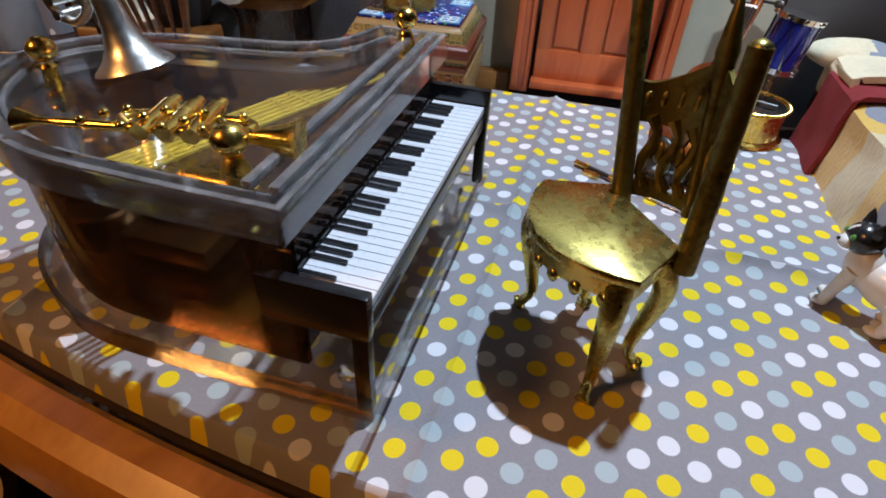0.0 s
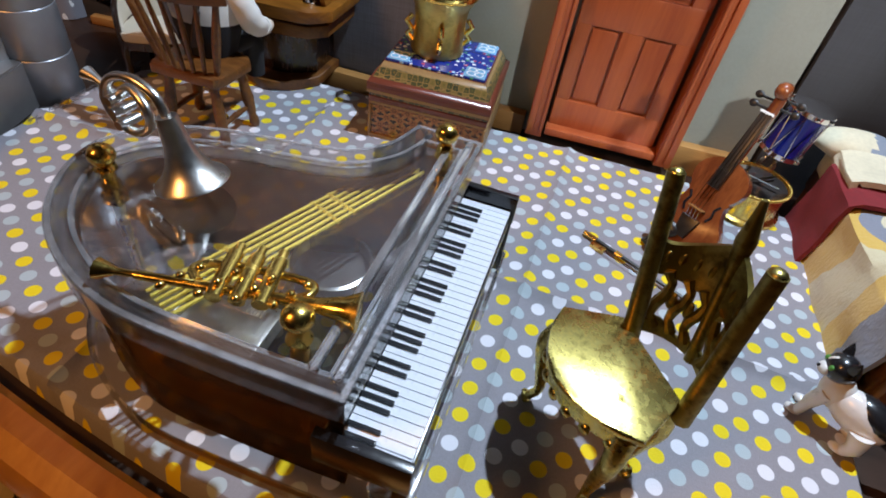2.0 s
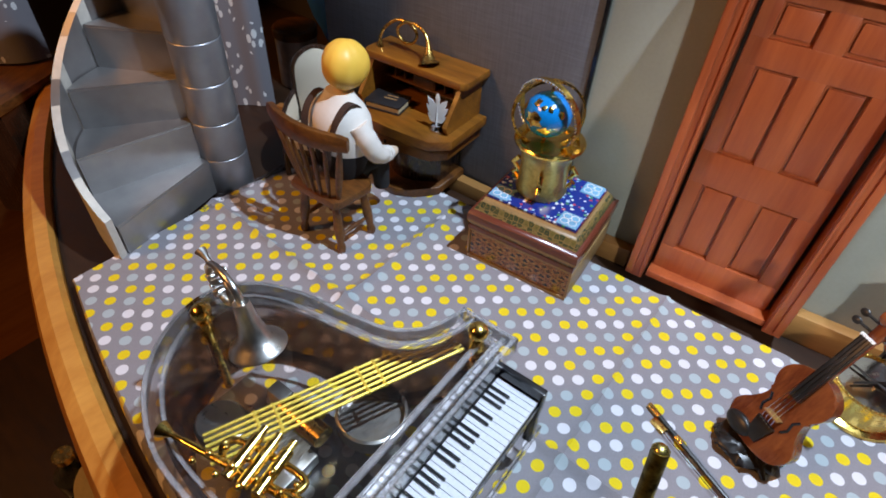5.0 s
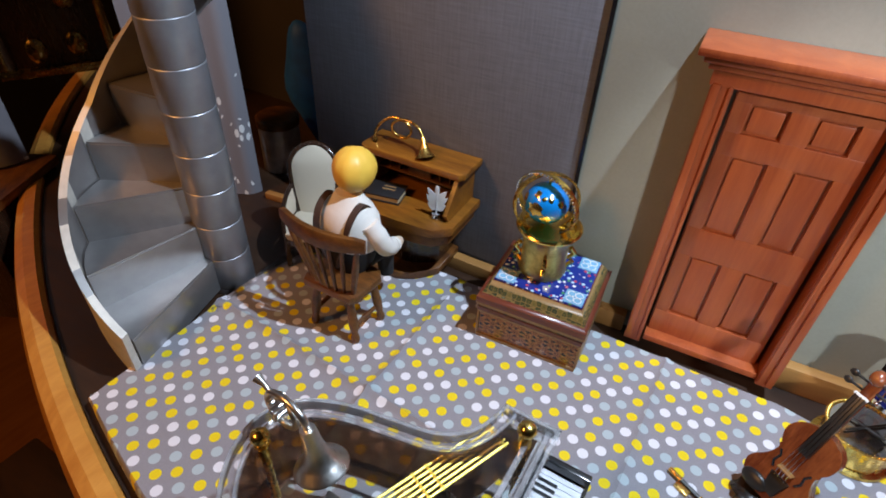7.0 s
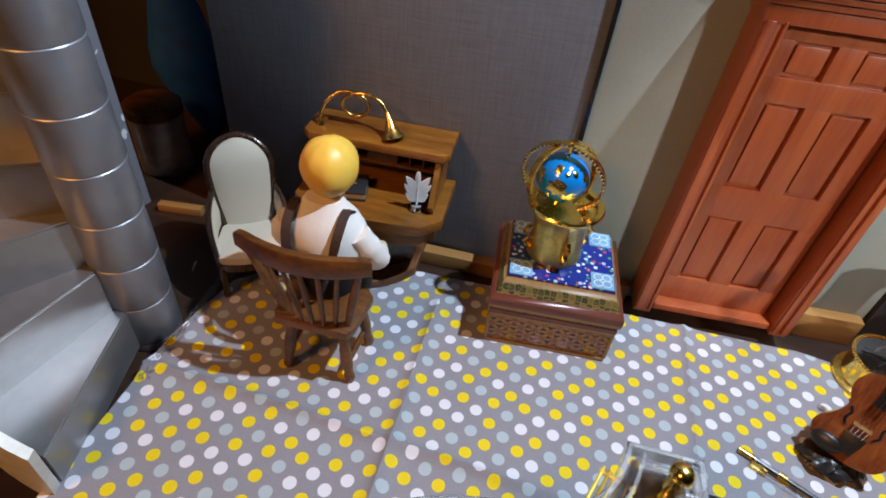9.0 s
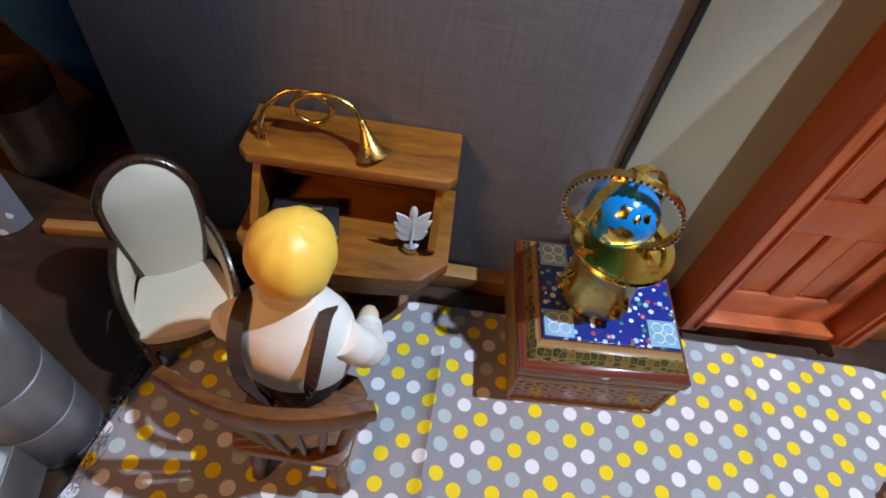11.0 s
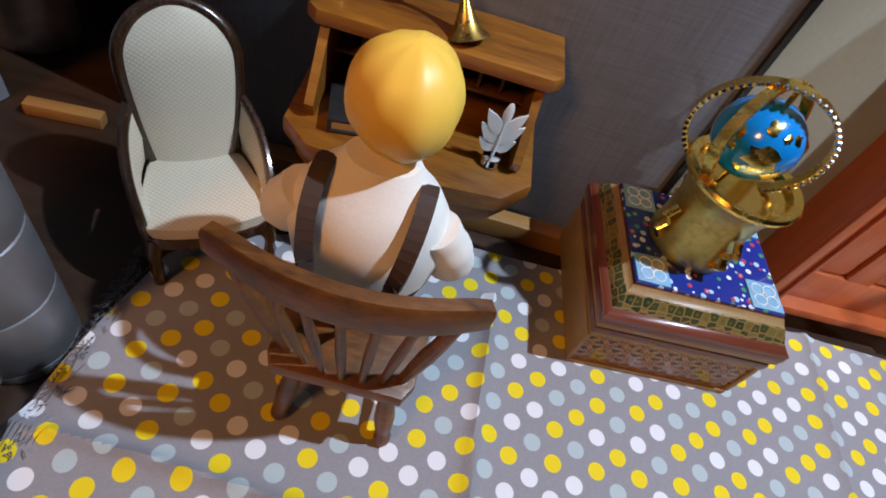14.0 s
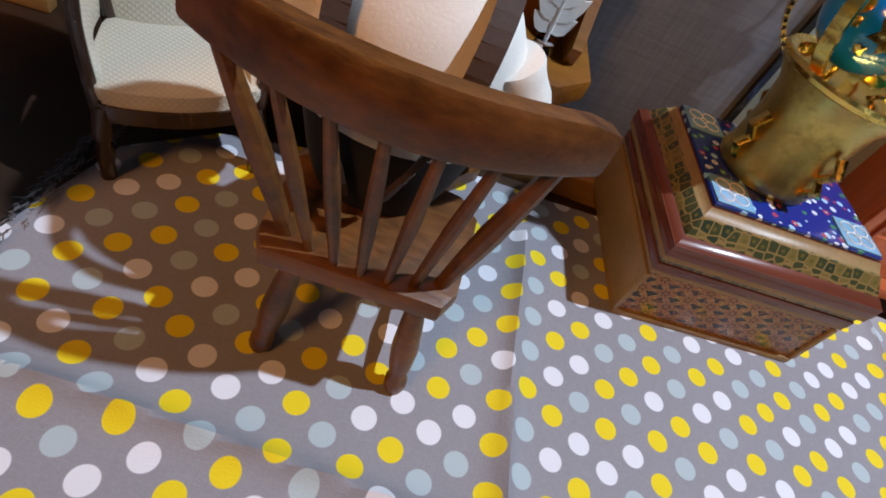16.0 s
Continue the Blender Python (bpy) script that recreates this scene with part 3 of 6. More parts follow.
def frayed_edge():
    bm = bmesh.new()
    rnd = random.Random(4)
    for k in range(420):
        y = -0.128 + 0.085 * rnd.random()
        x = -0.2335
        d = Vector((-0.0015 - 0.003 * rnd.random(), 0.003 * (rnd.random() - 0.5), -0.001 - 0.0035 * rnd.random()))
        p = Vector((x, y, -0.0015 - 0.004 * rnd.random()))
        tube([p, p + d * 0.6, p + d + Vector((0, 0, -0.001))], 0.00016, 3, bm)
    for k in range(170):
        y = -0.126 + 0.08 * rnd.random()
        p = Vector((-0.2318 + 0.005 * rnd.random() ** 2, y, 0.0012))
        d = Vector((0.004 * (rnd.random() - 0.35), 0.007 * (rnd.random() - 0.3), 0.0004))
        tube([p, p + d * 0.5 + Vector((0.0006, 0, 0.0008)), p + d], 0.00017, 3, bm)
    ob = part("cloth_fringe", bm, plain("loose_threads", (0.16, 0.155, 0.165), 0.9), None)
    tagged(ob, "loose grey threads along the frayed tablecloth edge", "fringe", kind="stuff")


frayed_edge()

# the round table: dark top, orange rounded rim
table = thing("round_table", "large round dark wooden table with an orange varnished rim", "table")
ring = [(TX + (TR + 0.002) * math.cos(a), TY + (TR + 0.002) * math.sin(a)) for a in (2 * math.pi * i / 360 for i in range(360))]
part("tabletop", slab(ring, TABLE_Z - 0.02, TABLE_Z), TABLE_WOOD, table)
prof = [(TR + 0.0025, -0.016), (TR + 0.0025, -0.0065), (TR + 0.005, -0.0035), (TR + 0.012, -0.0025), (TR + 0.018, -0.006), (TR + 0.021, -0.014), (TR + 0.021, -0.03), (TR + 0.0025, -0.03)]
bm = bmesh.new()
rows = [[bm.verts.new((TX + r * math.cos(a), TY + r * math.sin(a), z)) for r, z in prof] for a in (2 * math.pi * i / 360 for i in range(360))]
for i in range(360):
    for j in range(len(prof)):
        bm.faces.new((rows[i][j], rows[(i + 1) % 360][j], rows[(i + 1) % 360][(j + 1) % len(prof)], rows[i][(j + 1) % len(prof)]))
part("rim", bm, RIM_WOOD, table, "orange varnished rim")
for sx, sy in ((-0.5, -0.5), (0.6, -0.5), (0.6, 0.6), (-0.5, 0.6)):
    part("leg", lathe([(0.03, -0.72), (0.035, -0.6), (0.025, -0.4), (0.04, -0.1), (0.04, TABLE_Z - 0.021)], (TX + sx, TY + sy, 0)), TABLE_WOOD, table)

# back wall with the doorway, and the boards beside it
WY = 0.022
DX0, DX1, DH = 0.010, 0.083, 0.168
bm = block((DX0 + 0.058, 0.006, 0.36), ((DX0 - 0.058) / 2, WY + 0.003, 0.17))
block((0.142 - DX1, 0.006, 0.36), ((DX1 + 0.142) / 2, WY + 0.003, 0.17), bm=bm)
block((DX1 - DX0, 0.006, 0.35 - DH), ((DX0 + DX1) / 2, WY + 0.003, (DH + 0.35) / 2), bm=bm)
structure("wall_back", bm, WALL_PAPER, "pale sage grey card wall with a doorway", "wall")
structure("wall_board", block((0.203, 0.004, 0.42), (-0.1555, WY + 0.0035, 0.2), 0.0006), SLATE, "slate grey cloth-covered board used as a wall", "wall")
structure("wall_seam", block((0.0022, 0.0035, 0.36), (-0.0532, WY + 0.0012, 0.17)), BLACK, "thin black gap between two wall boards", "trim")
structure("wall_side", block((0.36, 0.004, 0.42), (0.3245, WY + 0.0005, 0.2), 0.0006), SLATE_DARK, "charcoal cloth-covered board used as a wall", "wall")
structure("baseboard_1", block((0.2, 0.008, 0.011), (-0.152, WY - 0.0041, -0.0045), 0.001), PINE, "narrow pine skirting along the board", "baseboard")
structure("baseboard_2", block((0.046, 0.008, 0.014), (-0.0255, WY - 0.0041, -0.003), 0.001), PINE, "narrow pine skirting", "baseboard")
structure("baseboard_3", block((0.046, 0.008, 0.019), (0.1165, WY - 0.0041, -0.0005), 0.001), PINE, "narrow pine skirting", "baseboard")


def house_door():
    d = thing("door_1", "closed red mahogany panelled miniature door with a moulded frame", "door")
    tagged(d, kind="structure")
    x0, x1 = DX0 + 0.0005, DX1 - 0.0005
    zs = [0.0045, 0.022, 0.067, 0.0865, 0.132, 0.1445, 0.160, 0.1675]
    cols = [x0 + 0.0025, x0 + 0.0105, x0 + 0.0285, x0 + 0.0405, x0 + 0.0585, x1 - 0.0025]
    yl = 0.0105
    leaf = part("door_leaf", block((x1 - x0 - 0.004, 0.004, zs[-1] - zs[0]), ((x0 + x1) / 2, yl + 0.0052, (zs[0] + zs[-1]) / 2)), MAHOGANY, d)
    for a, b in ((0, 1), (2, 3), (4, 5), (6, 7)):
        part("rail", block((cols[5] - cols[0], 0.0028, zs[b] - zs[a]), ((x0 + x1) / 2, yl + 0.0016, (zs[a] + zs[b]) / 2), 0.0007), MAHOGANY, leaf)
    for i in (0, 2, 4):
        for lo, hi in ((1, 2), (3, 4), (5, 6)):
            part("stile", block((cols[i + 1] - cols[i], 0.0027, zs[hi] - zs[lo] + 0.0008), ((cols[i] + cols[i + 1]) / 2, yl + 0.00165, (zs[lo] + zs[hi]) / 2), 0.0006), MAHOGANY, leaf)
    for i in (1, 3):
        for lo, hi in ((1, 2), (3, 4), (5, 6)):
            w, h = cols[i + 1] - cols[i] - 0.003, zs[hi] - zs[lo] - 0.003
            part("panel", block((w, 0.0022, h), ((cols[i] + cols[i + 1]) / 2, yl + 0.0026, (zs[lo] + zs[hi]) / 2), 0.0012), MAHOGANY, leaf)
    part("sill", block((0.0705, 0.011, 0.0045), (0.0472, 0.0085, 0.0025), 0.0005), MAHOGANY, d)
    for s, xo, xi in ((-1, 0.0, DX0 + 0.0005), (1, 0.0925, DX1 - 0.0005)):
        bm = block((abs(xi - xo), 0.0215, 0.172), ((xo + xi) / 2, 0.0112, 0.085), 0.0006)
        block((0.0042, 0.0026, 0.168), (xo - s * 0.0026, -0.0002, 0.086), 0.0008, bm=bm)
        block((0.0016, 0.0022, 0.168), (xi + s * 0.0015, 0.0, 0.086), 0.0007, bm=bm)
        part("casing", bm, MAHOGANY, d)
    bm = block((0.0945, 0.0225, 0.008), (0.0462, 0.0105, 0.1728), 0.0006)
    block((0.1, 0.0265, 0.0035), (0.0462, 0.0085, 0.1785), 0.001, bm=bm)
    block((0.106, 0.0305, 0.0035), (0.0462, 0.0065, 0.182), 0.0014, bm=bm)
    block((0.112, 0.0345, 0.004), (0.0462, 0.0045, 0.1858), 0.0012, bm=bm)
    part("cornice", bm, MAHOGANY, d, "stepped moulded cornice")
    part("nail", ball(0.0007, (0.0931, 0.006, 0.03)), CHROME, d)


house_door()

# the unlit room round the table, its darkness put into the wall colour
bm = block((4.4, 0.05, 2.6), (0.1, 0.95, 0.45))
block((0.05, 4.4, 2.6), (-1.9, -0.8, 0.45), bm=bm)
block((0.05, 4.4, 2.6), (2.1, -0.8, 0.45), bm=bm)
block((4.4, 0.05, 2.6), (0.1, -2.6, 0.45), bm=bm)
structure("wall_room", bm, UNLIT_BLACK, "walls of the unlit room, darkened by their colour", "wall")
structure("ceiling", block((4.4, 4.0, 0.04), (0.1, -0.8, 1.75)), UNLIT_BLACK, "ceiling of the unlit room, darkened by its colour", "ceiling")
structure("floor", block((4.4, 4.0, 0.04), (0.1, -0.8, -0.745)), FLOOR_WOOD, "orange wooden floor far below the table", "floor")

# ---- the spiral stair ----


def spiral_stair():
    s = thing("spiral_stair", "spiral staircase of folded silver card with a round pillar", "staircase", pose(-0.252, -0.096, TABLE_Z))
    rise, first, turn = 0.0262, -80.0, 24.5
    n = 9
    taper = lambda q: max(0.061, 0.0862 - 0.0072 * q)
    at = lambda r, deg, z: Vector((r * math.cos(radians(deg)), r * math.sin(radians(deg)), z))
    for i in range(n):
        a0 = first - turn * i
        z = 0.005 + rise * i
        arcs = [a0 - turn * k / 6 for k in range(7)]
        # tread: a thin wedge whose front edge is a little proud
        bm = bmesh.new()
        lo = [bm.verts.new(at(0.008, a, z + rise - 0.0012)) for a in arcs] + [bm.verts.new(at(taper(i + (a0 - a) / turn) - 0.001, a, z + rise - 0.0012)) for a in arcs[::-1]]
        hi = [bm.verts.new(v.co + Vector((0, 0, 0.0012))) for v in lo]
        bm.faces.new(lo[::-1])
        bm.faces.new(hi)
        for k in range(len(lo)):
            j = (k + 1) % len(lo)
            bm.faces.new((lo[k], lo[j], hi[j], hi[k]))
        part("tread", bm, SILVER_CARD, s)
        bm = bmesh.new()
        d = (at(1, a0 + 90, 0)).normalized() * 0.0005
        quad = [at(0.008, a0, z), at(taper(i) - 0.001, a0, z), at(taper(i) - 0.001, a0, z + rise - 0.0013), at(0.008, a0, z + rise - 0.0013)]
        f = [bm.verts.new(p + d) for p in quad]
        b = [bm.verts.new(p - d) for p in quad]
        bm.faces.new(f)
        bm.faces.new(b[::-1])
        for k in range(4):
            j = (k + 1) % 4
            bm.faces.new((f[k], b[k], b[j], f[j]))
        part("riser", bm, SILVER_CARD, s)
        # outer string: a curved band that climbs with the steps
        bm = bmesh.new()
        cols = []
        for k in range(9):
            a = a0 - turn * k / 8
            zz = 0.005 + rise * (i + k / 8)
            r_out = taper(i + k / 8)
            cols.append([bm.verts.new(at(r, a, zz + h)) for r, h in ((r_out, -0.004), (r_out, 0.033), (r_out + 0.0042, 0.033), (r_out + 0.0042, -0.004))])
        for p, q in zip(cols, cols[1:]):
            for k in range(4):
                bm.faces.new((p[k], q[k], q[(k + 1) % 4], p[(k + 1) % 4]))
        bm.faces.new(cols[0][::-1])
        bm.faces.new(cols[-1])
        for f in bm.faces:
            c = f.calc_center_median()
            f.material_index = 1 if math.hypot(c.x, c.y) > taper(i + 0.5) + 0.0014 else 0
        part("outer_string", bm, [SILVER_CARD, SILVER_EDGE], s, "curved silver side band with a pale edge")
        part("pillar_ring", lathe([(0.0142, z), (0.0147, z + 0.001), (0.0145, z + rise - 0.0006), (0.0140, z + rise)]), PILLAR, s)
    part("pillar_ring", lathe([(0.0142, 0), (0.0145, 0.001), (0.0145, 0.0049)]), PILLAR, s)


spiral_stair()

# ---- the acrylic piano ----


def piano():
    p = thing("toy_grand_piano", "clear and smoky acrylic toy grand piano with gold parts inside", "piano")
    keys = [(0.0, -0.231), (-0.03, -0.231), (-0.055, -0.2295), (-0.074, -0.222), (-0.088, -0.2105), (-0.0965, -0.195), (-0.097, -0.180), (-0.088, -0.168), (-0.072, -0.1605), (-0.052, -0.1565), (-0.036, -0.1525), (-0.0265, -0.144), (-0.0225, -0.1335), (-0.0215, -0.1285)]
    curve = [(v.x, v.y) for v in smooth_line([(x, y, 0) for x, y in keys], 5)] + [(0.0015, -0.1285), (0.0015, -0.231)]
    inner = inset(curve, 0.0045)
    # lid: a clear plate with a raised frosted rim
    lid = part("lid", slab(inner, 0.0708, 0.0728, 0.0), CLEAR, p, "clear acrylic lid")
    part("lid_rim", wall_with(curve, 0.0672, 0.0752, inner), FROST, lid, "frosted edge of the lid")
    # thin strips that carry the rim's bright lines in their whitened colour
    part("lid_edge", wall_with(inset(curve, 0.0003), 0.0753, 0.0758, inset(curve, 0.0017)), HIGHLIGHT_EDGE, lid, "thin strip whitened as the lid edge's highlight")
    groove = inset(curve, 0.0062)
    part("lid_bead", wall_with(inset(curve, 0.005), 0.0729, 0.0742, groove), HIGHLIGHT_EDGE, lid, "thin inner strip whitened as the rim's second highlight")
    for x in (-0.002, -0.0075):
        part("lid_strip", block((0.0022, 0.094, 0.0022), (x, -0.1797, 0.0765), 0.0006), HIGHLIGHT_EDGE, lid)
    # case
    body = inset(curve, 0.0035)
    part("case", wall_with(body, 0.0262, 0.0671, inset(curve, 0.0052)), SMOKE, p, "smoky brown acrylic side wall")
    part("bottom", slab(inset(curve, 0.0056), 0.0262, 0.0282), CLEAR, p)
    plate = [(x + (0.0135 if x > -0.001 else 0), y) for x, y in inset(curve, -0.0025)]
    part("base_plate", slab(plate, 0.0195, 0.0258, 0.0012), CLEAR, p, "thick clear acrylic base plate")
    rim_out, rim_in = inset(plate, -0.0001), inset(plate, 0.0012)
    part("base_edge", wall_with(rim_out, 0.0198, 0.0255, rim_in), FROST, p)
    for x, y in ((0.008, -0.222), (0.008, -0.138), (-0.078, -0.192)):
        part("leg", lathe([(0.004, 0.0), (0.0032, 0.002), (0.003, 0.017), (0.004, 0.0194)], (x, y, 0), 16), FROST, p)
    # keyboard
    part("keybed", block((0.021, 0.1, 0.006), (0.0058, -0.1815, 0.0482), 0.0006), BLACK, p)
    part("fallboard", block((0.0035, 0.0965, 0.003), (-0.0031, -0.1815, 0.0531), 0.0006), BLACK, p)
    for y in (-0.1318, -0.2312):
        part("cheek", block((0.023, 0.0028, 0.0125), (0.0058, y, 0.0532), 0.0006), BLACK, p)
        part("cheek_leg", block((0.0035, 0.0026, 0.026), (0.0152, y, 0.0344), 0.0004), BLACK, p)
    n = 36
    pitch = 0.0962 / n
    proto = bpy.data.meshes.new("white_key")
    b = block((0.0168, pitch - 0.00022, 0.0022), (0, 0, 0), 0.00015)
    b.to_mesh(proto)
    b.free()
    proto.materials.append(KEY_WHITE)
    dark = bpy.data.meshes.new("black_key")
    b = block((0.0082, pitch * 0.4, 0.0012), (0, 0, 0), 0.0003)
    b.to_mesh(dark)
    b.free()
    dark.materials.append(KEY_BLACK)
    for i in range(n):
        y = -0.2296 + pitch * (i + 0.5)
        k = new("white_key", proto)
        k.parent, k.location = p, (0.0074, y, 0.0525)
        if i % 7 in (0, 1, 3, 4, 5) and i < n - 1:
            k = new("black_key", dark)
            k.parent, k.location = p, (0.0030, y + pitch / 2, 0.0541)
    # posts with gold balls
    for x, y, top in ((-0.0085, -0.1395, 0.083), (-0.0885, -0.190, 0.0785), (-0.0145, -0.2195, 0.0815)):
        post = part("post", lathe([(0.0016, 0.0283), (0.0016, 0.066), (0.0024, 0.0668), (0.0018, 0.0728), (0.0030, 0.0738), (0.0022, top - 0.005), (0.0016, top - 0.004)], (x, y, 0), 16), GOLD, p, "gold post")
        part("ball", ball(0.0036, (x, y, top)), GOLD, post)
    # strings and movement
    a, c = Vector((-0.0205, -0.1335, 0.061)), Vector((-0.0545, -0.2165, 0.061))
    side = (c - a).cross(Vector((0, 0, 1))).normalized()
    for i in range(6):
        o = side * 0.0021 * (i - 2.5)
        part("string", tube([a + o, c + o], 0.00062, 6), STRING_GOLD, p)
    for t in (0.02, 0.35, 0.42, 0.75, 0.82):
        q = a.lerp(c, t)
        part("bridge", tube([q - side * 0.006, q + side * 0.006], 0.0007, 6), STRING_GOLD, p)
    part("drum_well", lathe([(0.0135, 0.0285), (0.0135, 0.036), (0.0125, 0.0365), (0.0125, 0.031), (0, 0.031)], (-0.034, -0.166, 0)), SILVER, p)
    part("movement", block((0.026, 0.02, 0.007), (-0.05, -0.2, 0.032), 0.0012), SILVER, p, "silver music box movement")
    part("pin_barrel", tube([(-0.058, -0.186, 0.041), (-0.038, -0.186, 0.041)], 0.0042, 20), HORN_BRASS, p)
    bm = bmesh.new()
    for i in range(18):
        block((0.00065, 0.0085, 0.0005), (-0.0575 + i * 0.0011, -0.1955, 0.0425), bm=bm)
    part("comb", bm, SILVER, p)
    part("spring_case", lathe([(0.0088, 0.0285), (0.0088, 0.039), (0.008, 0.04), (0, 0.04)], (-0.072, -0.204, 0)), SILVER, p)
    part("governor", block((0.009, 0.006, 0.009), (-0.066, -0.182, 0.0335), 0.001), SILVER, p)


piano()


def toy_trumpet():
    t = thing("toy_trumpet", "shiny gold toy trumpet lying on the piano lid", "trumpet", pose(-0.0285, -0.2165, 0.0775, 0, 0, 12))
    part("bell", tube([(-0.024, 0, 0.0015), (-0.01, 0, 0.0015), (0.008, 0, 0.0015), (0.016, 0, 0.0015), (0.021, 0, 0.0015), (0.0245, 0, 0.0015)], [0.0011, 0.0012, 0.0014, 0.0019, 0.0030, 0.0048], 20), GOLD, t)
    part("mouthpiece", lathe([(0.0008, 0), (0.0009, 0.004), (0.0022, 0.007), (0.0026, 0.0082)], (-0.024, 0, 0.0015), 16, m=pose(0, 0, 0, 0, -90, 0)), GOLD, t)
    part("loop", tube([(v.x, v.y, v.z) for v in smooth_line([(0.009, 0, 0.0015), (0.013, 0.003, 0.001), (0.011, 0.0065, 0.001), (-0.008, 0.0075, 0.001), (-0.0135, 0.005, 0.001), (-0.011, 0.001, 0.0015)], 6)], 0.0011, 10), GOLD, t)
    for x in (-0.006, -0.001, 0.004):
        v = part("valve", tube([(x, -0.003, 0.002), (x, 0.0105, 0.002)], 0.0019, 14), GOLD, t)
        part("finger_button", tube([(x, 0.0106, 0.002), (x, 0.0135, 0.002)], 0.0012, 10), GOLD, v)
    rnd = random.Random(2)
    for i in range(13):
        part("stud", ball(0.0011, (-0.016 + 0.0026 * i, 0.0035 * (i % 3) - 0.004, 0.0042 + 0.0006 * rnd.random()), seg=8), GOLD, t)


toy_trumpet()


def silver_horn():
    h = thing("silver_horn", "satin silver toy horn standing on its bell", "horn", pose(-0.0685, -0.1855, 0.0745, 0, -14, -8) @ Matrix.Diagonal((1.15, 1.1, 1.08, 1)))
    part("bell", lathe([(0.0088, 0.0), (0.0084, 0.0008), (0.0062, 0.0028), (0.0044, 0.006), (0.0032, 0.0105), (0.0028, 0.015), (0.0024, 0.019)], (0.004, 0, 0), 32), SILVER, h)
    curve = smooth_line([(0.004, 0, 0.0188), (0.003, 0, 0.0245), (-0.003, 0, 0.0285), (-0.010, 0, 0.0275), (-0.0145, 0, 0.022), (-0.0135, 0, 0.0155), (-0.0085, 0, 0.0125), (-0.003, 0, 0.015), (-0.0015, 0, 0.0205), (-0.0065, 0.0014, 0.0248), (-0.012, 0.0014, 0.022)], 6)
    part("tubing", tube([tuple(v) for v in curve], 0.00115, 10), SILVER, h)
    part("mouthpiece", tube([(-0.012, 0.0014, 0.022), (-0.0165, 0.0014, 0.0262), (-0.0195, 0.0014, 0.0278)], [0.0009, 0.0009, 0.0019], 12), SILVER, h)
    for z in (0.015, 0.0185, 0.022):
        part("valve", tube([(-0.0115, -0.002, z), (-0.0115, 0.004, z)], 0.0013, 10), SILVER, h)


silver_horn()

# ---- the brass throne chair ----


def throne():
    c = thing("brass_throne_chair", "small tarnished cast brass chair with a pierced high back", "chair", pose(0.0655, -0.1675, 0.0, 0, 0, 128))
    fan = [(-0.0155, -0.001), (-0.0235, 0.0165)] + [(-0.0235 + 0.047 * i / 12, 0.0165 + 0.0145 * math.sin(math.pi * i / 12) ** 0.8) for i in range(1, 12)] + [(0.0235, 0.0165), (0.0155, -0.001)]
    part("seat", slab(fan, 0.0425, 0.0452, 0.0008), OLD_BRASS, c, "polished worn brass seat")
    rail = inset(fan, 0.0012)
    part("seat_rail", wall_with(rail, 0.0375, 0.0424, inset(fan, 0.003)), OLD_BRASS, c, "scalloped rail under the seat")
    for i in range(7):
        x = -0.018 + 0.006 * i
        part("drop_ornament", ball(0.0021, (x, 0.0165 + 0.0145 * max(0, math.sin(math.pi * (x + 0.0235) / 0.047)) ** 0.8 - 0.0018, 0.0368), scale=(1, 0.6, 1), seg=10), OLD_BRASS, c)
    for x, y, f in ((-0.0185, 0.0175, 1), (0.0185, 0.0175, 1), (-0.0125, 0.001, -1), (0.0125, 0.001, -1)):
        s = 1 if x > 0 else -1
        pts = smooth_line([(x, y, 0.040), (x + s * 0.0025, y + f * 0.0022, 0.031), (x + s * 0.0008, y + f * 0.0008, 0.018), (x - s * 0.0003, y - f * 0.0002, 0.008), (x + s * 0.0012, y + f * 0.0018, 0.0028), (x + s * 0.002, y + f * 0.003, 0.0016)], 5)
        rad = [0.0038 - 0.0022 * min(1, i / 16) + (0.0009 if i > 20 else 0) for i in range(len(pts))]
        part("cabriole_leg", tube([tuple(v) for v in pts], rad, 10), OLD_BRASS, c)
    # the curved back: two posts, a middle spire and pierced tracery, coloured as backlit
    def arc(u, z):
        h = (z - 0.045) / 0.045
        w = 0.0145 + 0.0046 * h
        return Vector((-0.003 + 0.0085 * h + w * math.sin(u * 1.25) / math.sin(1.25), -0.0015 - 0.0115 * (math.cos(u * 1.25) - math.cos(1.25)) / (1 - math.cos(1.25)) - 0.002 * h, z))
    for u in (-1, 1):
        part("back_post", tube([tuple(arc(u, z)) for z in (0.040, 0.055, 0.07, 0.0915)], [0.0029, 0.0028, 0.0026, 0.0026], 10), SHADED_BRASS, c)
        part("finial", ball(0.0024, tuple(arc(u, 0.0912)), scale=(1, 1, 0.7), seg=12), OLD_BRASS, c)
    part("spire", tube([tuple(arc(0, z)) for z in (0.044, 0.075, 0.084, 0.095)], [0.0019, 0.0018, 0.0028, 0.0009], 10), SHADED_BRASS, c)
    # pierced plate: a lattice of bars with leaf-shaped fill
    def sheet(u0, u1, zlo, zhi, n=6):
        bm = bmesh.new()
        f, b = [], []
        for i in range(n + 1):
            u = u0 + (u1 - u0) * i / n
            z0, z1 = zlo(u), zhi(u)
            for k, z in enumerate((z0, z1)):
                p = arc(u, z)
                nrm = Vector((math.sin(u * 1.25), -math.cos(u * 1.25), 0)) * 0.0008
                f.append(bm.verts.new(p + nrm))
                b.append(bm.verts.new(p - nrm))
        for i in range(n):
            q = [2 * i, 2 * i + 1, 2 * i + 3, 2 * i + 2]
            bm.faces.new([f[j] for j in q])
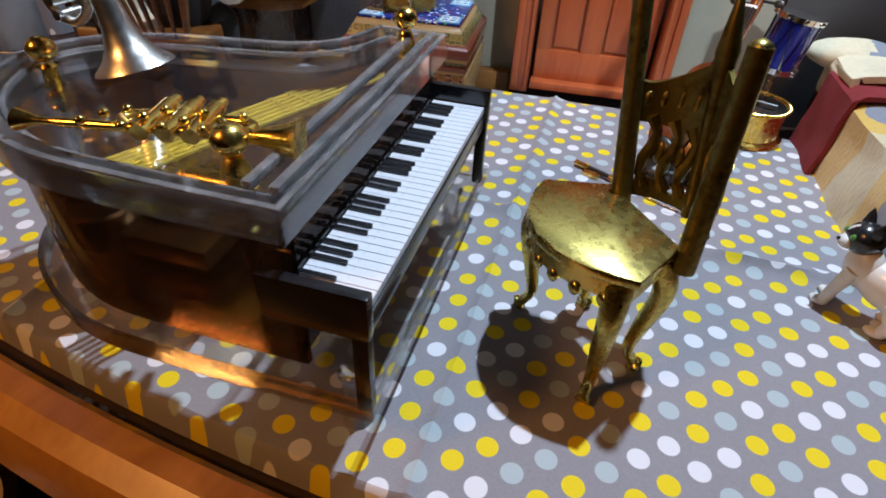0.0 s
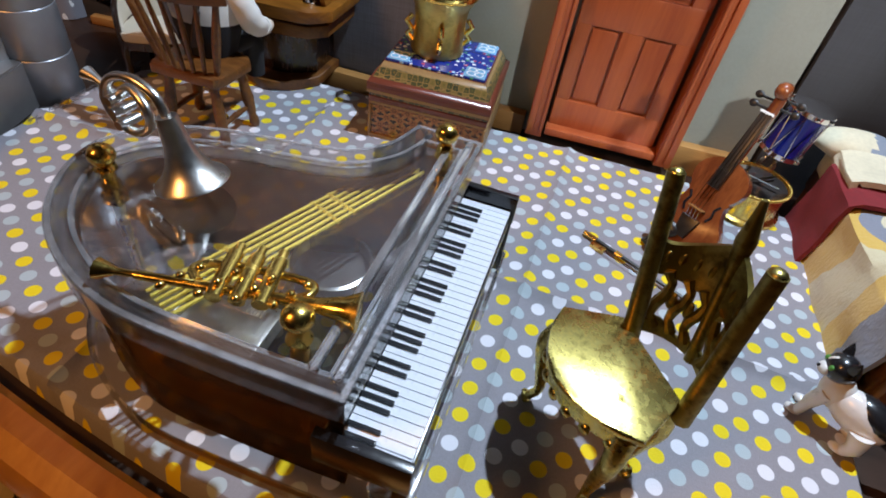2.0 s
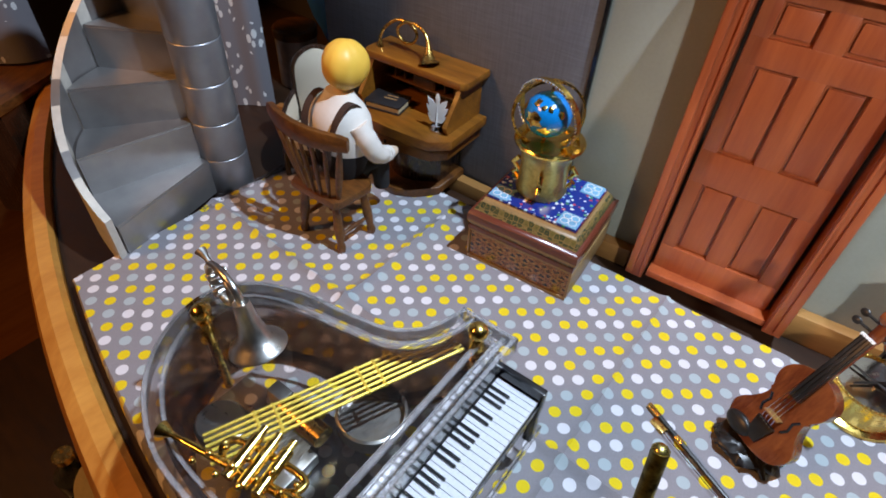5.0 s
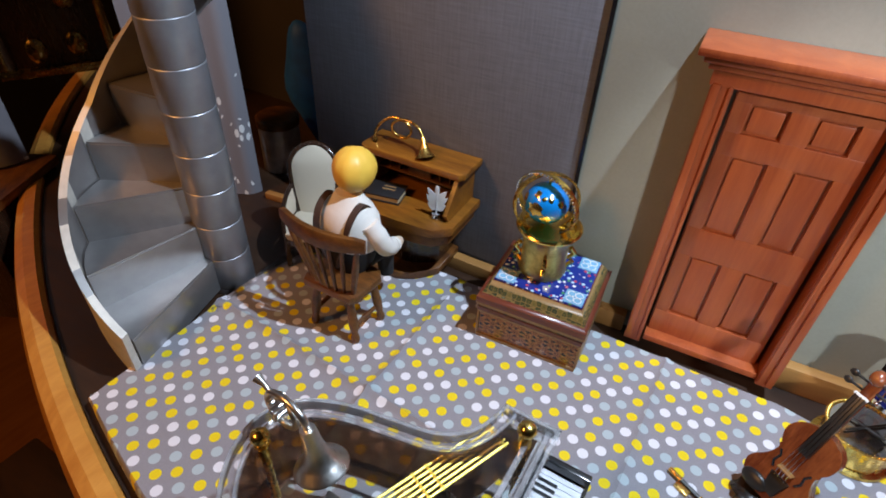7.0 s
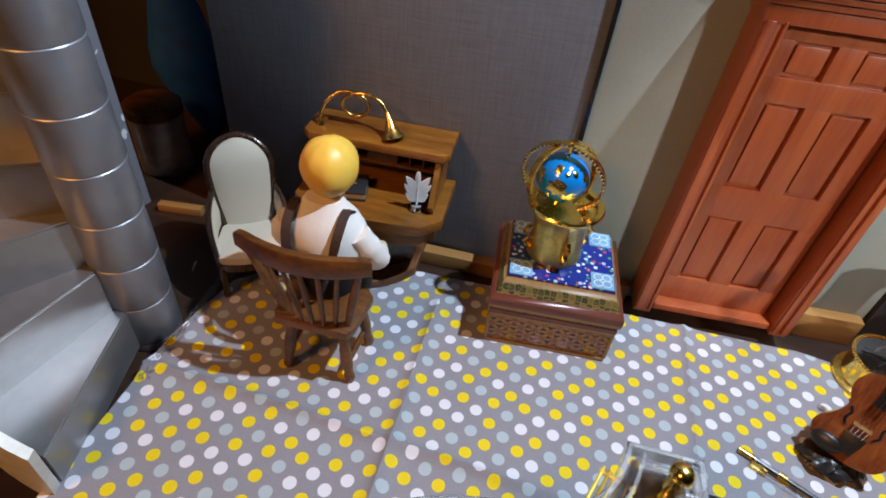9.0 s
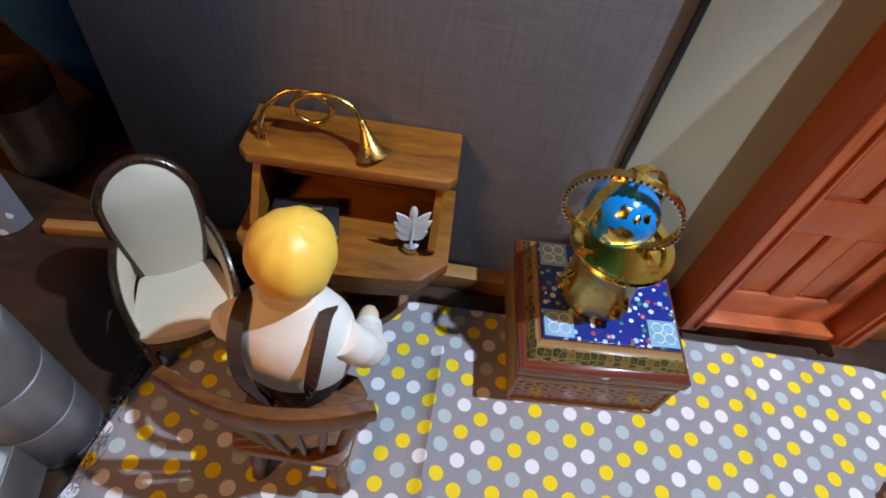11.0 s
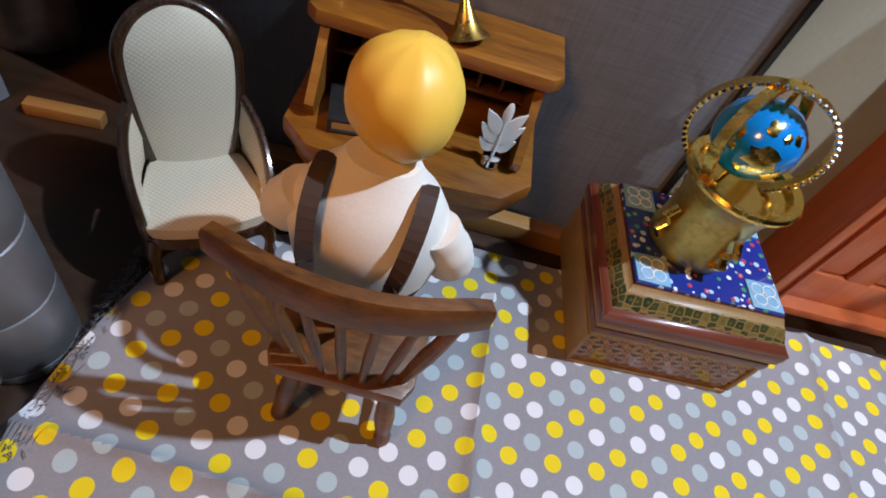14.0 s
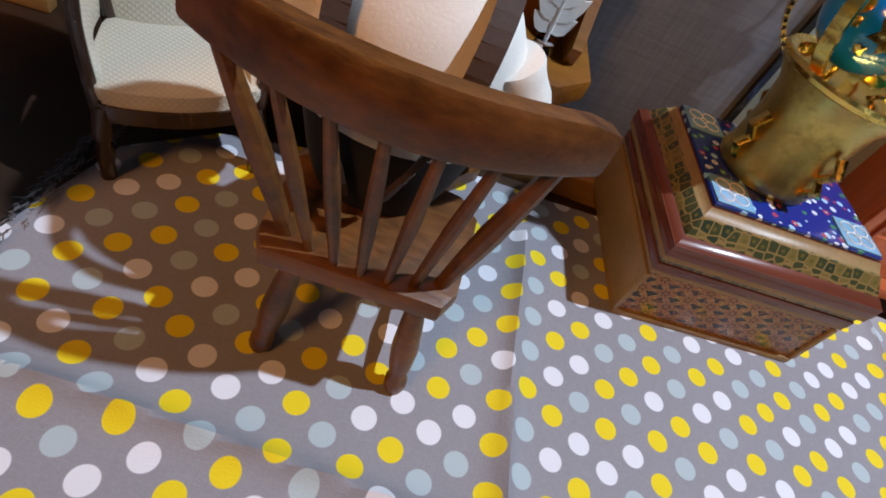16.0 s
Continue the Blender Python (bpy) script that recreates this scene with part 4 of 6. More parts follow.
            bm.faces.new([b[j] for j in q[::-1]])
            bm.faces.new((f[q[0]], f[q[3]], b[q[3]], b[q[0]]))
            bm.faces.new((f[q[1]], b[q[1]], b[q[2]], f[q[2]]))
        return bm
    peak = lambda u: 0.0765 + 0.008 * (1 - abs(abs(u) * 2 - 1)) - 0.006 * (abs(u) > 0.97)
    part("back_panel", sheet(-0.98, 0.98, lambda u: 0.0635, lambda u: 0.0705 + 0.012 * (1 - abs(u)) ** 1.4 + 0.004 * abs(u) ** 6, 24), SHADED_BRASS, c, "cast tracery panel")
    part("back_foot", sheet(-0.98, 0.98, lambda u: 0.0446, lambda u: 0.0482 + 0.0015 * math.cos(u * 9), 24), SHADED_BRASS, c)
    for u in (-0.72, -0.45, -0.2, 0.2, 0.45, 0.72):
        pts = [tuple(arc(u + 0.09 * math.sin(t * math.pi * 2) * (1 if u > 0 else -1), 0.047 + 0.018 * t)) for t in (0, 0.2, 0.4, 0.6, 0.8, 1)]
        part("tracery_bar", tube(pts, [0.0019, 0.0013, 0.0018, 0.0018, 0.0013, 0.002], 8), SHADED_BRASS, c)
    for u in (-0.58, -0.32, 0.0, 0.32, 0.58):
        part("tracery_leaf", ball(0.0021, tuple(arc(u, 0.0565)), scale=(0.8, 0.55, 1.5), seg=10), SHADED_BRASS, c)
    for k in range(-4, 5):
        part("relief_leaf", ball(0.0016, tuple(arc(k * 0.2, 0.0675 + 0.004 * (1 - abs(k) / 5))), scale=(0.7, 0.9, 1.7), seg=8), SHADED_BRASS, c)


throne()

# ---- inlaid box and globe ----


def inlaid_box():
    b = thing("inlaid_box", "wooden marquetry box with a blue floral enamel lid", "box", pose(-0.0415, -0.0135, 0.0, 0, 0, 4))
    part("body", block((0.0625, 0.0585, 0.022), (0, 0, 0.0115), 0.0006), STARS, b, "star marquetry sides")
    for z, h, w, m in ((0.0012, 0.0024, 0.0642, IVORY_LINE), (0.0222, 0.0016, 0.0648, IVORY_LINE), (0.0246, 0.0032, 0.0652, RED_BAND), (0.0272, 0.0018, 0.0646, BEADS), (0.0292, 0.002, 0.0668, IVORY_LINE), (0.0315, 0.0026, 0.0672, RED_BAND)):
        part("moulding", block((w, w - 0.004, h), (0, 0, z), 0.0004), m, b)
    lid = part("lid", slab([(-0.0335, -0.0315), (0.0335, -0.0315), (0.0335, 0.0315), (-0.0335, 0.0315)], 0.0328, 0.0345), RED_BAND, b)
    # the sloped collar
    bm = bmesh.new()
    levels = [((0.0332, 0.0312), 0.0345, 0), ((0.0318, 0.0294), 0.0362, 0), ((0.0312, 0.0286), 0.0364, 1), ((0.0288, 0.0256), 0.0412, 1), ((0.0284, 0.0250), 0.0414, 2), ((0.0272, 0.0232), 0.0438, 2)]
    rings = [[bm.verts.new((sx * w, sy * d, z)) for sx, sy in ((-1, -1), (1, -1), (1, 1), (-1, 1))] for (w, d), z, _ in levels]
    for (r0, r1), (_, _, slot) in zip(zip(rings, rings[1:]), levels):
        for i in range(4):
            bm.faces.new((r0[i], r0[(i + 1) % 4], r1[(i + 1) % 4], r1[i])).material_index = slot
    bm.faces.new(rings[-1])
    bm.faces.new(rings[0][::-1])
    part("collar", bm, [RED_BAND, BEADS, IVORY_LINE], lid, "sloped bead-inlaid collar")
    part("enamel_panel", block((0.0535, 0.0455, 0.0012), (0, 0, 0.0445), 0.0003), ENAMEL, lid, "blue floral enamel panel")
    for sx in (-1, 1):
        for sy in (-1, 1):
            tile = part("corner_tile", block((0.0115, 0.0115, 0.0006), (sx * 0.0205, sy * 0.0165, 0.0454), 0.0002), PALE_TILE, lid)
            bm = bmesh.new()
            for dx, dy in ((-0.0022, -0.0022), (0.0022, -0.0022), (0.0022, 0.0022), (-0.0022, 0.0022)):
                tube([(sx * 0.0205 + dx + 0.0022 * math.cos(a), sy * 0.0165 + dy + 0.0022 * math.sin(a), 0.0458) for a in (i * math.pi / 6 for i in range(12))], 0.00022, 4, bm, closed=True)
            part("scroll", bm, WHITE, tile)
    for x in (-0.0245, 0.0245):
        part("side_strip", block((0.0016, 0.06, 0.018), (x * 1.3, 0, 0.0115), 0.0003), IVORY_LINE, b)


inlaid_box()


def jewelled_globe():
    g = thing("jewelled_globe", "gold pot holding a turquoise globe inside jewelled gold rings", "ornament", pose(-0.0465, -0.0195, 0.0455))
    part("pot", lathe([(r, z * 1.40) for r, z in [(0.0, 0.0), (0.0132, 0.0), (0.0138, 0.0015), (0.0130, 0.003), (0.0128, 0.012), (0.0136, 0.0175), (0.0160, 0.0205), (0.0172, 0.0222), (0.0164, 0.0232), (0.0148, 0.0215), (0.0128, 0.018), (0, 0.017)]], steps=40), POT_GOLD, g, "engraved gold pot")
    part("pot_lip", lathe([(0.0160, 0.0300), (0.0180, 0.0312), (0.0183, 0.0324), (0.0176, 0.0333), (0.0150, 0.0326), (0.0140, 0.0298)], steps=40), GOLD, g)
    for k in range(4):
        a = radians(20 + 90 * k)
        part("scroll_handle", tube([(0.0132 * math.cos(a), 0.0132 * math.sin(a), 0.004), (0.0160 * math.cos(a), 0.0160 * math.sin(a), 0.008), (0.0138 * math.cos(a), 0.0138 * math.sin(a), 0.0105), (0.0166 * math.cos(a), 0.0166 * math.sin(a), 0.0145), (0.0140 * math.cos(a), 0.0140 * math.sin(a), 0.018)], 0.0014, 8), GOLD, g)
    centre = Vector((-0.0045, 0.002, 0.0452))
    globe = part("globe", ball(0.0122, centre, seg=36), BLUE_GLOBE, g, "turquoise enamel globe")
    rnd = random.Random(8)
    for lon, lat, size in ((-100, 6, 1.25), (-120, -20, 0.4), (-60, 40, 0.4), (-82, 40, 0.35), (-140, 2, 0.35), (-70, -18, 0.8), (-30, 25, 0.55), (20, 5, 0.9), (60, 35, 0.7), (-150, 20, 0.8), (130, -5, 0.9), (-110, 48, 0.5)):
        u = Vector((math.cos(radians(lon)) * math.cos(radians(lat)), math.sin(radians(lon)) * math.cos(radians(lat)), math.sin(radians(lat))))
        e = u.cross(Vector((0, 0, 1))).normalized()
        f = u.cross(e)
        bm = bmesh.new()
        hub = bm.verts.new(centre + u * 0.0128)
        outline = []
        for i in range(14):
            r = 0.0036 * size * (0.65 + 0.7 * rnd.random())
            q = u * 0.0121 + (math.cos(i * math.pi / 7) * e + math.sin(i * math.pi / 7) * f) * r
            outline.append(bm.verts.new(centre + q.normalized() * 0.01232))
        for i in range(14):
            bm.faces.new((hub, outline[i], outline[(i + 1) % 14]))
        part("gold_continent", bm, GOLD, globe, "gold inlaid continent")
    def ring(r, wide, thick, m, mat, name, label=""):
        bm = bmesh.new()
        rows = []
        for i in range(64):
            a = 2 * math.pi * i / 64
            rows.append([bm.verts.new(centre + m @ Vector((rr * math.cos(a), rr * math.sin(a), zz))) for rr, zz in ((r, -wide), (r + thick, -wide), (r + thick, wide), (r, wide))])
        for i in range(64):
            for k in range(4):
                bm.faces.new((rows[i][k], rows[(i + 1) % 64][k], rows[(i + 1) % 64][(k + 1) % 4], rows[i][(k + 1) % 4]))
        return part(name, bm, mat, g, label)
    upright = Euler((radians(82), 0, radians(38))).to_matrix()
    jewel = Euler((radians(96), 0, radians(-14))).to_matrix()
    ring(0.0172, 0.0016, 0.0012, upright, GOLD, "meridian_ring", "plain gold ring")
    band = ring(0.0182, 0.0016, 0.0012, jewel, GOLD, "jewelled_ring", "gold ring set with clear stones")
    stone = bpy.data.meshes.new("stone")
    b = bmesh.new()
    bmesh.ops.create_icosphere(b, subdivisions=1, radius=0.00085)
    b.to_mesh(stone)
    b.free()
    stone.materials.append(CHROME)
    for i in range(56):
        a = 2 * math.pi * i / 56
        s = new("stone", stone)
        s.parent = band
        s.location = centre + jewel @ Vector((0.0190 * math.cos(a), 0.0190 * math.sin(a), 0.0016))
    part("pivot", tube([centre - Vector((0, 0, 0.0198)), centre + Vector((0, 0, 0.0198))], 0.0008, 8), GOLD, g)


jewelled_globe()

# ---- the desk corner ----


def rolltop_desk():
    d = thing("rolltop_desk", "worn honey oak writing desk with pigeonholes on a dark pedestal", "desk", pose(-0.1485, 0.0, 0.0, 0, 0, -2))
    # pedestal and foot
    foot = [(-0.028, 0.0185), (-0.028, -0.012)] + [(-0.028 + 0.056 * i / 12, -0.012 - 0.021 * math.sin(math.pi * i / 12)) for i in range(1, 12)] + [(0.028, -0.012), (0.028, 0.0185)]
    part("foot", slab(foot, 0.0, 0.0065, 0.0012), CHAIR_WOOD, d, "rounded dark plinth")
    bow = [(-0.024, 0.0185), (-0.024, -0.006)] + [(-0.024 + 0.048 * i / 12, -0.006 - 0.013 * math.sin(math.pi * i / 12)) for i in range(1, 12)] + [(0.024, -0.006), (0.024, 0.0185)]
    part("pedestal", slab(bow, 0.0066, 0.0375, 0.0006), DARK_WOOD, d, "dark curved pedestal")
    def front(w, deep, cut):
        return [(-w, 0.0185), (-w, -deep + cut), (-w + cut, -deep)] + [(-w + cut + (2 * w - 2 * cut) * i / 8, -deep - 0.0025 * math.sin(math.pi * i / 8)) for i in range(1, 8)] + [(w - cut, -deep), (w, -deep + cut), (w, 0.0185)]
    part("drawer_case", slab(front(0.0385, 0.029, 0.009), 0.0376, 0.0448, 0.0011), DESK_WOOD, d)
    part("apron", slab(front(0.0372, 0.0275, 0.009), 0.0449, 0.0478, 0.0004), DARK_WOOD, d)
    part("writing_top", slab(front(0.0425, 0.0325, 0.010), 0.0479, 0.0548, 0.0013), DESK_WOOD, d, "worn writing surface")
    part("keyhole", block((0.0016, 0.0006, 0.0028), (-0.004, -0.0322, 0.0412), 0.0002), BLACK, d)
    # hutch
    for s in (-1, 1):
        bm = bmesh.new()
        pr = [(0.0185, 0.0549), (-0.0185, 0.0549), (-0.021, 0.0605), (-0.0055, 0.0815), (0.0185, 0.0815)]
        l = [bm.verts.new((s * 0.0365, y, z)) for y, z in pr]
        r = [bm.verts.new((s * 0.0335, y, z)) for y, z in pr]
        bm.faces.new(l)
        bm.faces.new(r[::-1])
        for i in range(5):
            j = (i + 1) % 5
            bm.faces.new((l[i], l[j], r[j], r[i]))
        part("side_panel", bm, DESK_WOOD, d)
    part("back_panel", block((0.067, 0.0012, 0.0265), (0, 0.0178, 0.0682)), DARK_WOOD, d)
    part("shelf", block((0.0668, 0.0135, 0.0013), (0, 0.0104, 0.0665), 0.0002), CHAIR_WOOD, d)
    for x in (-0.0245, -0.0165, -0.0085, 0.0085, 0.0165, 0.0245):
        part("divider", block((0.001, 0.0125, 0.0135), (x, 0.0109, 0.0741), 0.0002), CHAIR_WOOD, d)
    part("small_drawer", block((0.016, 0.0125, 0.0062), (0, 0.0105, 0.0703), 0.0005), CHAIR_WOOD, d)
    top = [(-0.041, 0.0195), (-0.041, -0.006), (-0.0375, -0.0095), (0.0375, -0.0095), (0.041, -0.006), (0.041, 0.0195)]
    part("top_board", slab(top, 0.0816, 0.0868, 0.0014), DESK_WOOD, d, "thick worn top board with chamfered edges")


rolltop_desk()


def hunting_horn():
    h = thing("brass_hunting_horn", "small coiled brass hunting horn standing on the desk", "horn", pose(-0.1485, 0.0065, 0.0870, 0, 0, -2))
    line = smooth_line([(-0.0335, -0.006, 0.0016), (-0.034, -0.005, 0.006), (-0.031, -0.003, 0.0125), (-0.024, 0, 0.0178), (-0.0145, 0.001, 0.0175), (-0.0085, 0.001, 0.0125), (-0.0105, 0.0005, 0.0068), (-0.0165, 0, 0.0048), (-0.0222, -0.0005, 0.0085), (-0.022, -0.001, 0.0142), (-0.016, -0.001, 0.0185), (-0.008, -0.001, 0.0192), (-0.001, -0.0015, 0.0165), (0.003, -0.003, 0.012)], 7)
    part("tubing", tube([tuple(v) for v in line], 0.00105, 10), HORN_BRASS, h)
    part("mouthpiece", tube([(-0.0335, -0.006, 0.0), (-0.0335, -0.006, 0.0012), (-0.0337, -0.0055, 0.0045)], [0.0024, 0.0020, 0.0010], 14), HORN_BRASS, h)
    part("bell", tube([(0.003, -0.003, 0.0122), (0.0048, -0.0045, 0.009), (0.006, -0.006, 0.006), (0.0072, -0.0072, 0.003), (0.0082, -0.008, 0.0006)], [0.0012, 0.0019, 0.003, 0.0044, 0.0072], 24), HORN_BRASS, h)


hunting_horn()


def desk_book():
    b = thing("black_book", "closed black book with two lines of faded gilt lettering", "book", pose(-0.1655, -0.0125, 0.0550, 0, 0, 9))
    part("cover", block((0.026, 0.019, 0.0011), (0, 0, 0.0006), 0.0003), BOOK_BLACK, b)
    part("page_block", block((0.0246, 0.0176, 0.0032), (0.0003, 0, 0.0028), 0.0002), PAPER, b)
    part("front_cover", block((0.026, 0.019, 0.0011), (0, 0, 0.005), 0.0003), BOOK_BLACK, b)
    part("spine", block((0.0012, 0.019, 0.0054), (-0.0127, 0, 0.0028), 0.0004), BOOK_BLACK, b)
    for i, (w, y) in enumerate(((0.0085, 0.0035), (0.0098, 0.0))):
        part("gilt_line", block((w, 0.0013, 0.0001), (0.002, y, 0.0056)), IVORY_LINE, b)


desk_book()


def feather_pen():
    q = thing("feather_pen", "white cut-out feather pen standing in a small inkwell", "pen", pose(-0.1225, -0.0185, 0.0550, 0, 0, 10))
    part("inkwell", lathe([(0.0032, 0), (0.0036, 0.0008), (0.0028, 0.003), (0.0032, 0.0036), (0.002, 0.0038)], steps=18), CHROME, q)
    part("quill", tube([(0, 0, 0.003), (0, 0.0003, 0.012), (0, 0.0006, 0.0225)], [0.0006, 0.0006, 0.0003], 6), WHITE, q, "white quill")
    for z, l, r in ((0.0055, 0.0085, 0.55), (0.0085, 0.0098, 0.8), (0.0125, 0.0088, 1.0)):
        for s in (-1, 1):
            a = Vector((0, 0.0003, z))
            tip = a + Vector((s * l * 0.75, 0.0004, l * r))
            n = Vector((-(tip - a).z * s, 0, (tip - a).x * s)).normalized() * 0.0024
            mid = a.lerp(tip, 0.45)
            pts = [a, mid * 0.5 + a * 0.5 + n * 0.8, mid + n, a.lerp(tip, 0.75) + n * 0.6, tip, a.lerp(tip, 0.75) - n * 0.6, mid - n, mid * 0.5 + a * 0.5 - n * 0.8]
            bm = bmesh.new()
            f = [bm.verts.new(p + Vector((0, 0.0003, 0))) for p in pts]
            g = [bm.verts.new(p - Vector((0, 0.0003, 0))) for p in pts]
            bm.faces.new(f)
            bm.faces.new(g[::-1])
            for i in range(8):
                j = (i + 1) % 8
                bm.faces.new((f[i], g[i], g[j], f[j]))
            part("barb", bm, WHITE, q)
    part("feather_tip", ball(0.0022, (0, 0.0006, 0.0205), scale=(0.75, 0.25, 2.0), seg=10), WHITE, q)


feather_pen()


def windsor_chair():
    c = thing("windsor_chair", "worn brown wooden spindle-back chair standing on the cloth", "chair", pose(-0.1425, -0.0905, 0.0, 0, 0, -5))
    seat = [(-0.0185, -0.0145), (0.0165, -0.0145), (0.0190, -0.010), (0.0205, 0.012), (0.016, 0.0175), (0.006, 0.0185), (-0.006, 0.0185), (-0.016, 0.0175), (-0.0205, 0.012), (-0.0205, -0.010)]
    part("seat", slab(seat, 0.0345, 0.0398, 0.0013), CHAIR_WOOD, c, "thick rounded seat with worn edges")
    for x, y in ((-0.0125, -0.0095), (0.0125, -0.0095), (-0.0135, 0.0115), (0.0135, 0.0115)):
        ex, ey = x * 1.32, y * 1.22
        pts = [Vector((ex, ey, 0)).lerp(Vector((x, y, 0.0346)), t) for t in (0, 0.06, 0.14, 0.2, 0.3, 0.5, 0.72, 0.86, 1)]
        part("leg", tube([tuple(v) for v in pts], [0.0019, 0.0027, 0.0027, 0.0020, 0.0026, 0.0031, 0.0026, 0.0022, 0.0026], 12), CHAIR_WOOD, c)
    for x in (-0.0154, 0.0154):
        part("stretcher", tube([(x, -0.0106, 0.012), (x, 0.001, 0.0125), (x, 0.013, 0.012)], [0.0011, 0.0017, 0.0011], 10), CHAIR_WOOD, c)
    def crest(u, z):
        return Vector((-0.0030 + 0.0298 * u * (1 - 0.03 * (1 - abs(u))), -0.0165 + 0.0075 * u * u - 0.05 * (z - 0.075), z + 0.0045))
    n = 14
    bm = bmesh.new()
    cols = []
    for i in range(n + 1):
        u = -1 + 2 * i / n
        t = crest(u, 0.0795)
        lo, hi = 0.0750 + 0.0018 * u * u, 0.0853 + 0.0008 * (1 - u * u) - 0.0012 * (abs(u) > 0.95)
        nrm = Vector((-0.5 * u, 1, 0)).normalized() * 0.0021
        cols.append([bm.verts.new(Vector((t.x, t.y, z)) + k * nrm) for z, k in ((lo, -0.8), (lo + 0.001, -1), (hi - 0.001, -1), (hi, -0.7), (hi, 0.7), (hi - 0.001, 1), (lo + 0.001, 1), (lo, 0.8))])
    for a, b in zip(cols, cols[1:]):
        for k in range(8):
            bm.faces.new((a[k], b[k], b[(k + 1) % 8], a[(k + 1) % 8]))
    bm.faces.new(cols[0][::-1])
    bm.faces.new(cols[-1])
    part("crest_rail", bm, CHAIR_WOOD, c, "heavy curved crest rail, rubbed pale at the ends")
    for i in range(7):
        u = -0.84 + 0.28 * i
        low = Vector((0.0152 * (u / 0.84), -0.0128 + 0.004 * (u / 0.84) ** 2, 0.0395))
        top = crest(u, 0.0715)
        fat = 0.0017 if i in (0, 6) else 0.0011
        part("spindle", tube([tuple(low.lerp(top, t)) for t in (0, 0.3, 0.5, 0.7, 1)], [fat * 0.85, fat * 1.15, fat * 1.3, fat * 1.15, fat * 0.85], 9), CHAIR_WOOD, c)


windsor_chair()


def seated_doll():
    """One plain mesh: a toy figure seated on the chair."""
    bm = bmesh.new()
    # torso, slightly bent over the desk
    prof = [(0.0, 0.0), (0.0105, 0.001), (0.0125, 0.008), (0.0135, 0.018), (0.0148, 0.028), (0.0138, 0.036), (0.0112, 0.0415), (0.0080, 0.0455), (0.0062, 0.0490)]
    lathe([(r * 1.14, z * 1.06) for r, z in prof], (0, 0, 0.041), 28, bm, pose(0, 0, 0, -3, 0, 0), 1, 0.86)
    ball(0.0112, (0.0012, 0.0065, 0.1062), bm, 0, (1.0, 1.08, 1.18), seg=40)
    for v in bm.verts:
        if v.co.z > 0.0935:
            a = math.atan2(v.co.y - 0.0065, v.co.x - 0.0012)
            v.co += Vector((math.cos(a), math.sin(a), 0)) * (0.00018 * math.sin(a * 9) - 0.0004 * math.cos(a * 3))
    ball(0.0092, (0.0012, 0.0102, 0.1030), bm, 3, (0.9, 0.9, 1.1), seg=20)
    for s in (-1, 1):
        arm = smooth_line([(s * 0.0125, 0.0, 0.0785), (s * 0.0170, 0.002, 0.070), (s * 0.0186, 0.006, 0.0605), (s * 0.0180, 0.014, 0.0545)], 5)
        tube([tuple(v) for v in arm], [0.0058 - 0.0008 * i / len(arm) + 0.0002 * math.sin(i * 1.9) for i in range(len(arm))], 14, bm, 1)
        tube([(s * 0.0185, 0.0145, 0.0548), (s * 0.0175, 0.0175, 0.0535)], 0.0047, 14, bm, 1)
        ball(0.0040, (s * 0.0168, 0.0205, 0.0522), bm, 3, (0.9, 1.35, 0.85), seg=14)
        # braces: from waist over the shoulder
        strap = smooth_line([(s * 0.0032, -0.0132, 0.0505), (s * 0.0060, -0.0146, 0.062), (s * 0.0086, -0.0142, 0.073), (s * 0.0098, -0.0098, 0.0850), (s * 0.0098, 0.0, 0.0902), (s * 0.009, 0.0105, 0.077), (s * 0.0075, 0.0132, 0.06)], 5)
        for i in range(len(strap) - 1):
            a, b = strap[i], strap[i + 1]
            block(((b - a).length * 1.15, 0.0034, 0.0009), tuple((a + b) / 2), 0.0, bm, (b - a).to_track_quat("X", "Z").to_matrix().to_4x4(), 2)
        tube([(s * 0.006, 0.004, 0.0445), (s * 0.0075, 0.016, 0.0445), (s * 0.0078, 0.021, 0.040), (s * 0.0078, 0.022, 0.020)], [0.0062, 0.006, 0.0056, 0.0045], 14, bm, 4)
    for f in bm.faces:
        c = f.calc_center_median()
        if f.material_index == 1 and c.z < 0.0555 and abs(c.x) < 0.0152 and c.y < 0.0135:
            f.material_index = 4
    for v in bm.verts:
        if 0.05 < v.co.z < 0.0935 and v.co.y < 0.013:
            v.co.x *= 1.0 + 0.1 * min(1.0, (v.co.z - 0.05) / 0.01)
        if v.co.z > 0.05:
            v.co.z += 0.09 * (v.co.z - 0.05)
    ob = part("seated_doll", bm, [HAIR, SHIRT, STRAP, SKIN, TROUSER], None)
    ob.matrix_basis = ob.matrix_basis @ pose(-0.1405, -0.0868, -0.0005, 0, 0, -6)
    tagged(ob, "toy figure with yellow head, white shirt and brown braces, seated", "doll")


seated_doll()


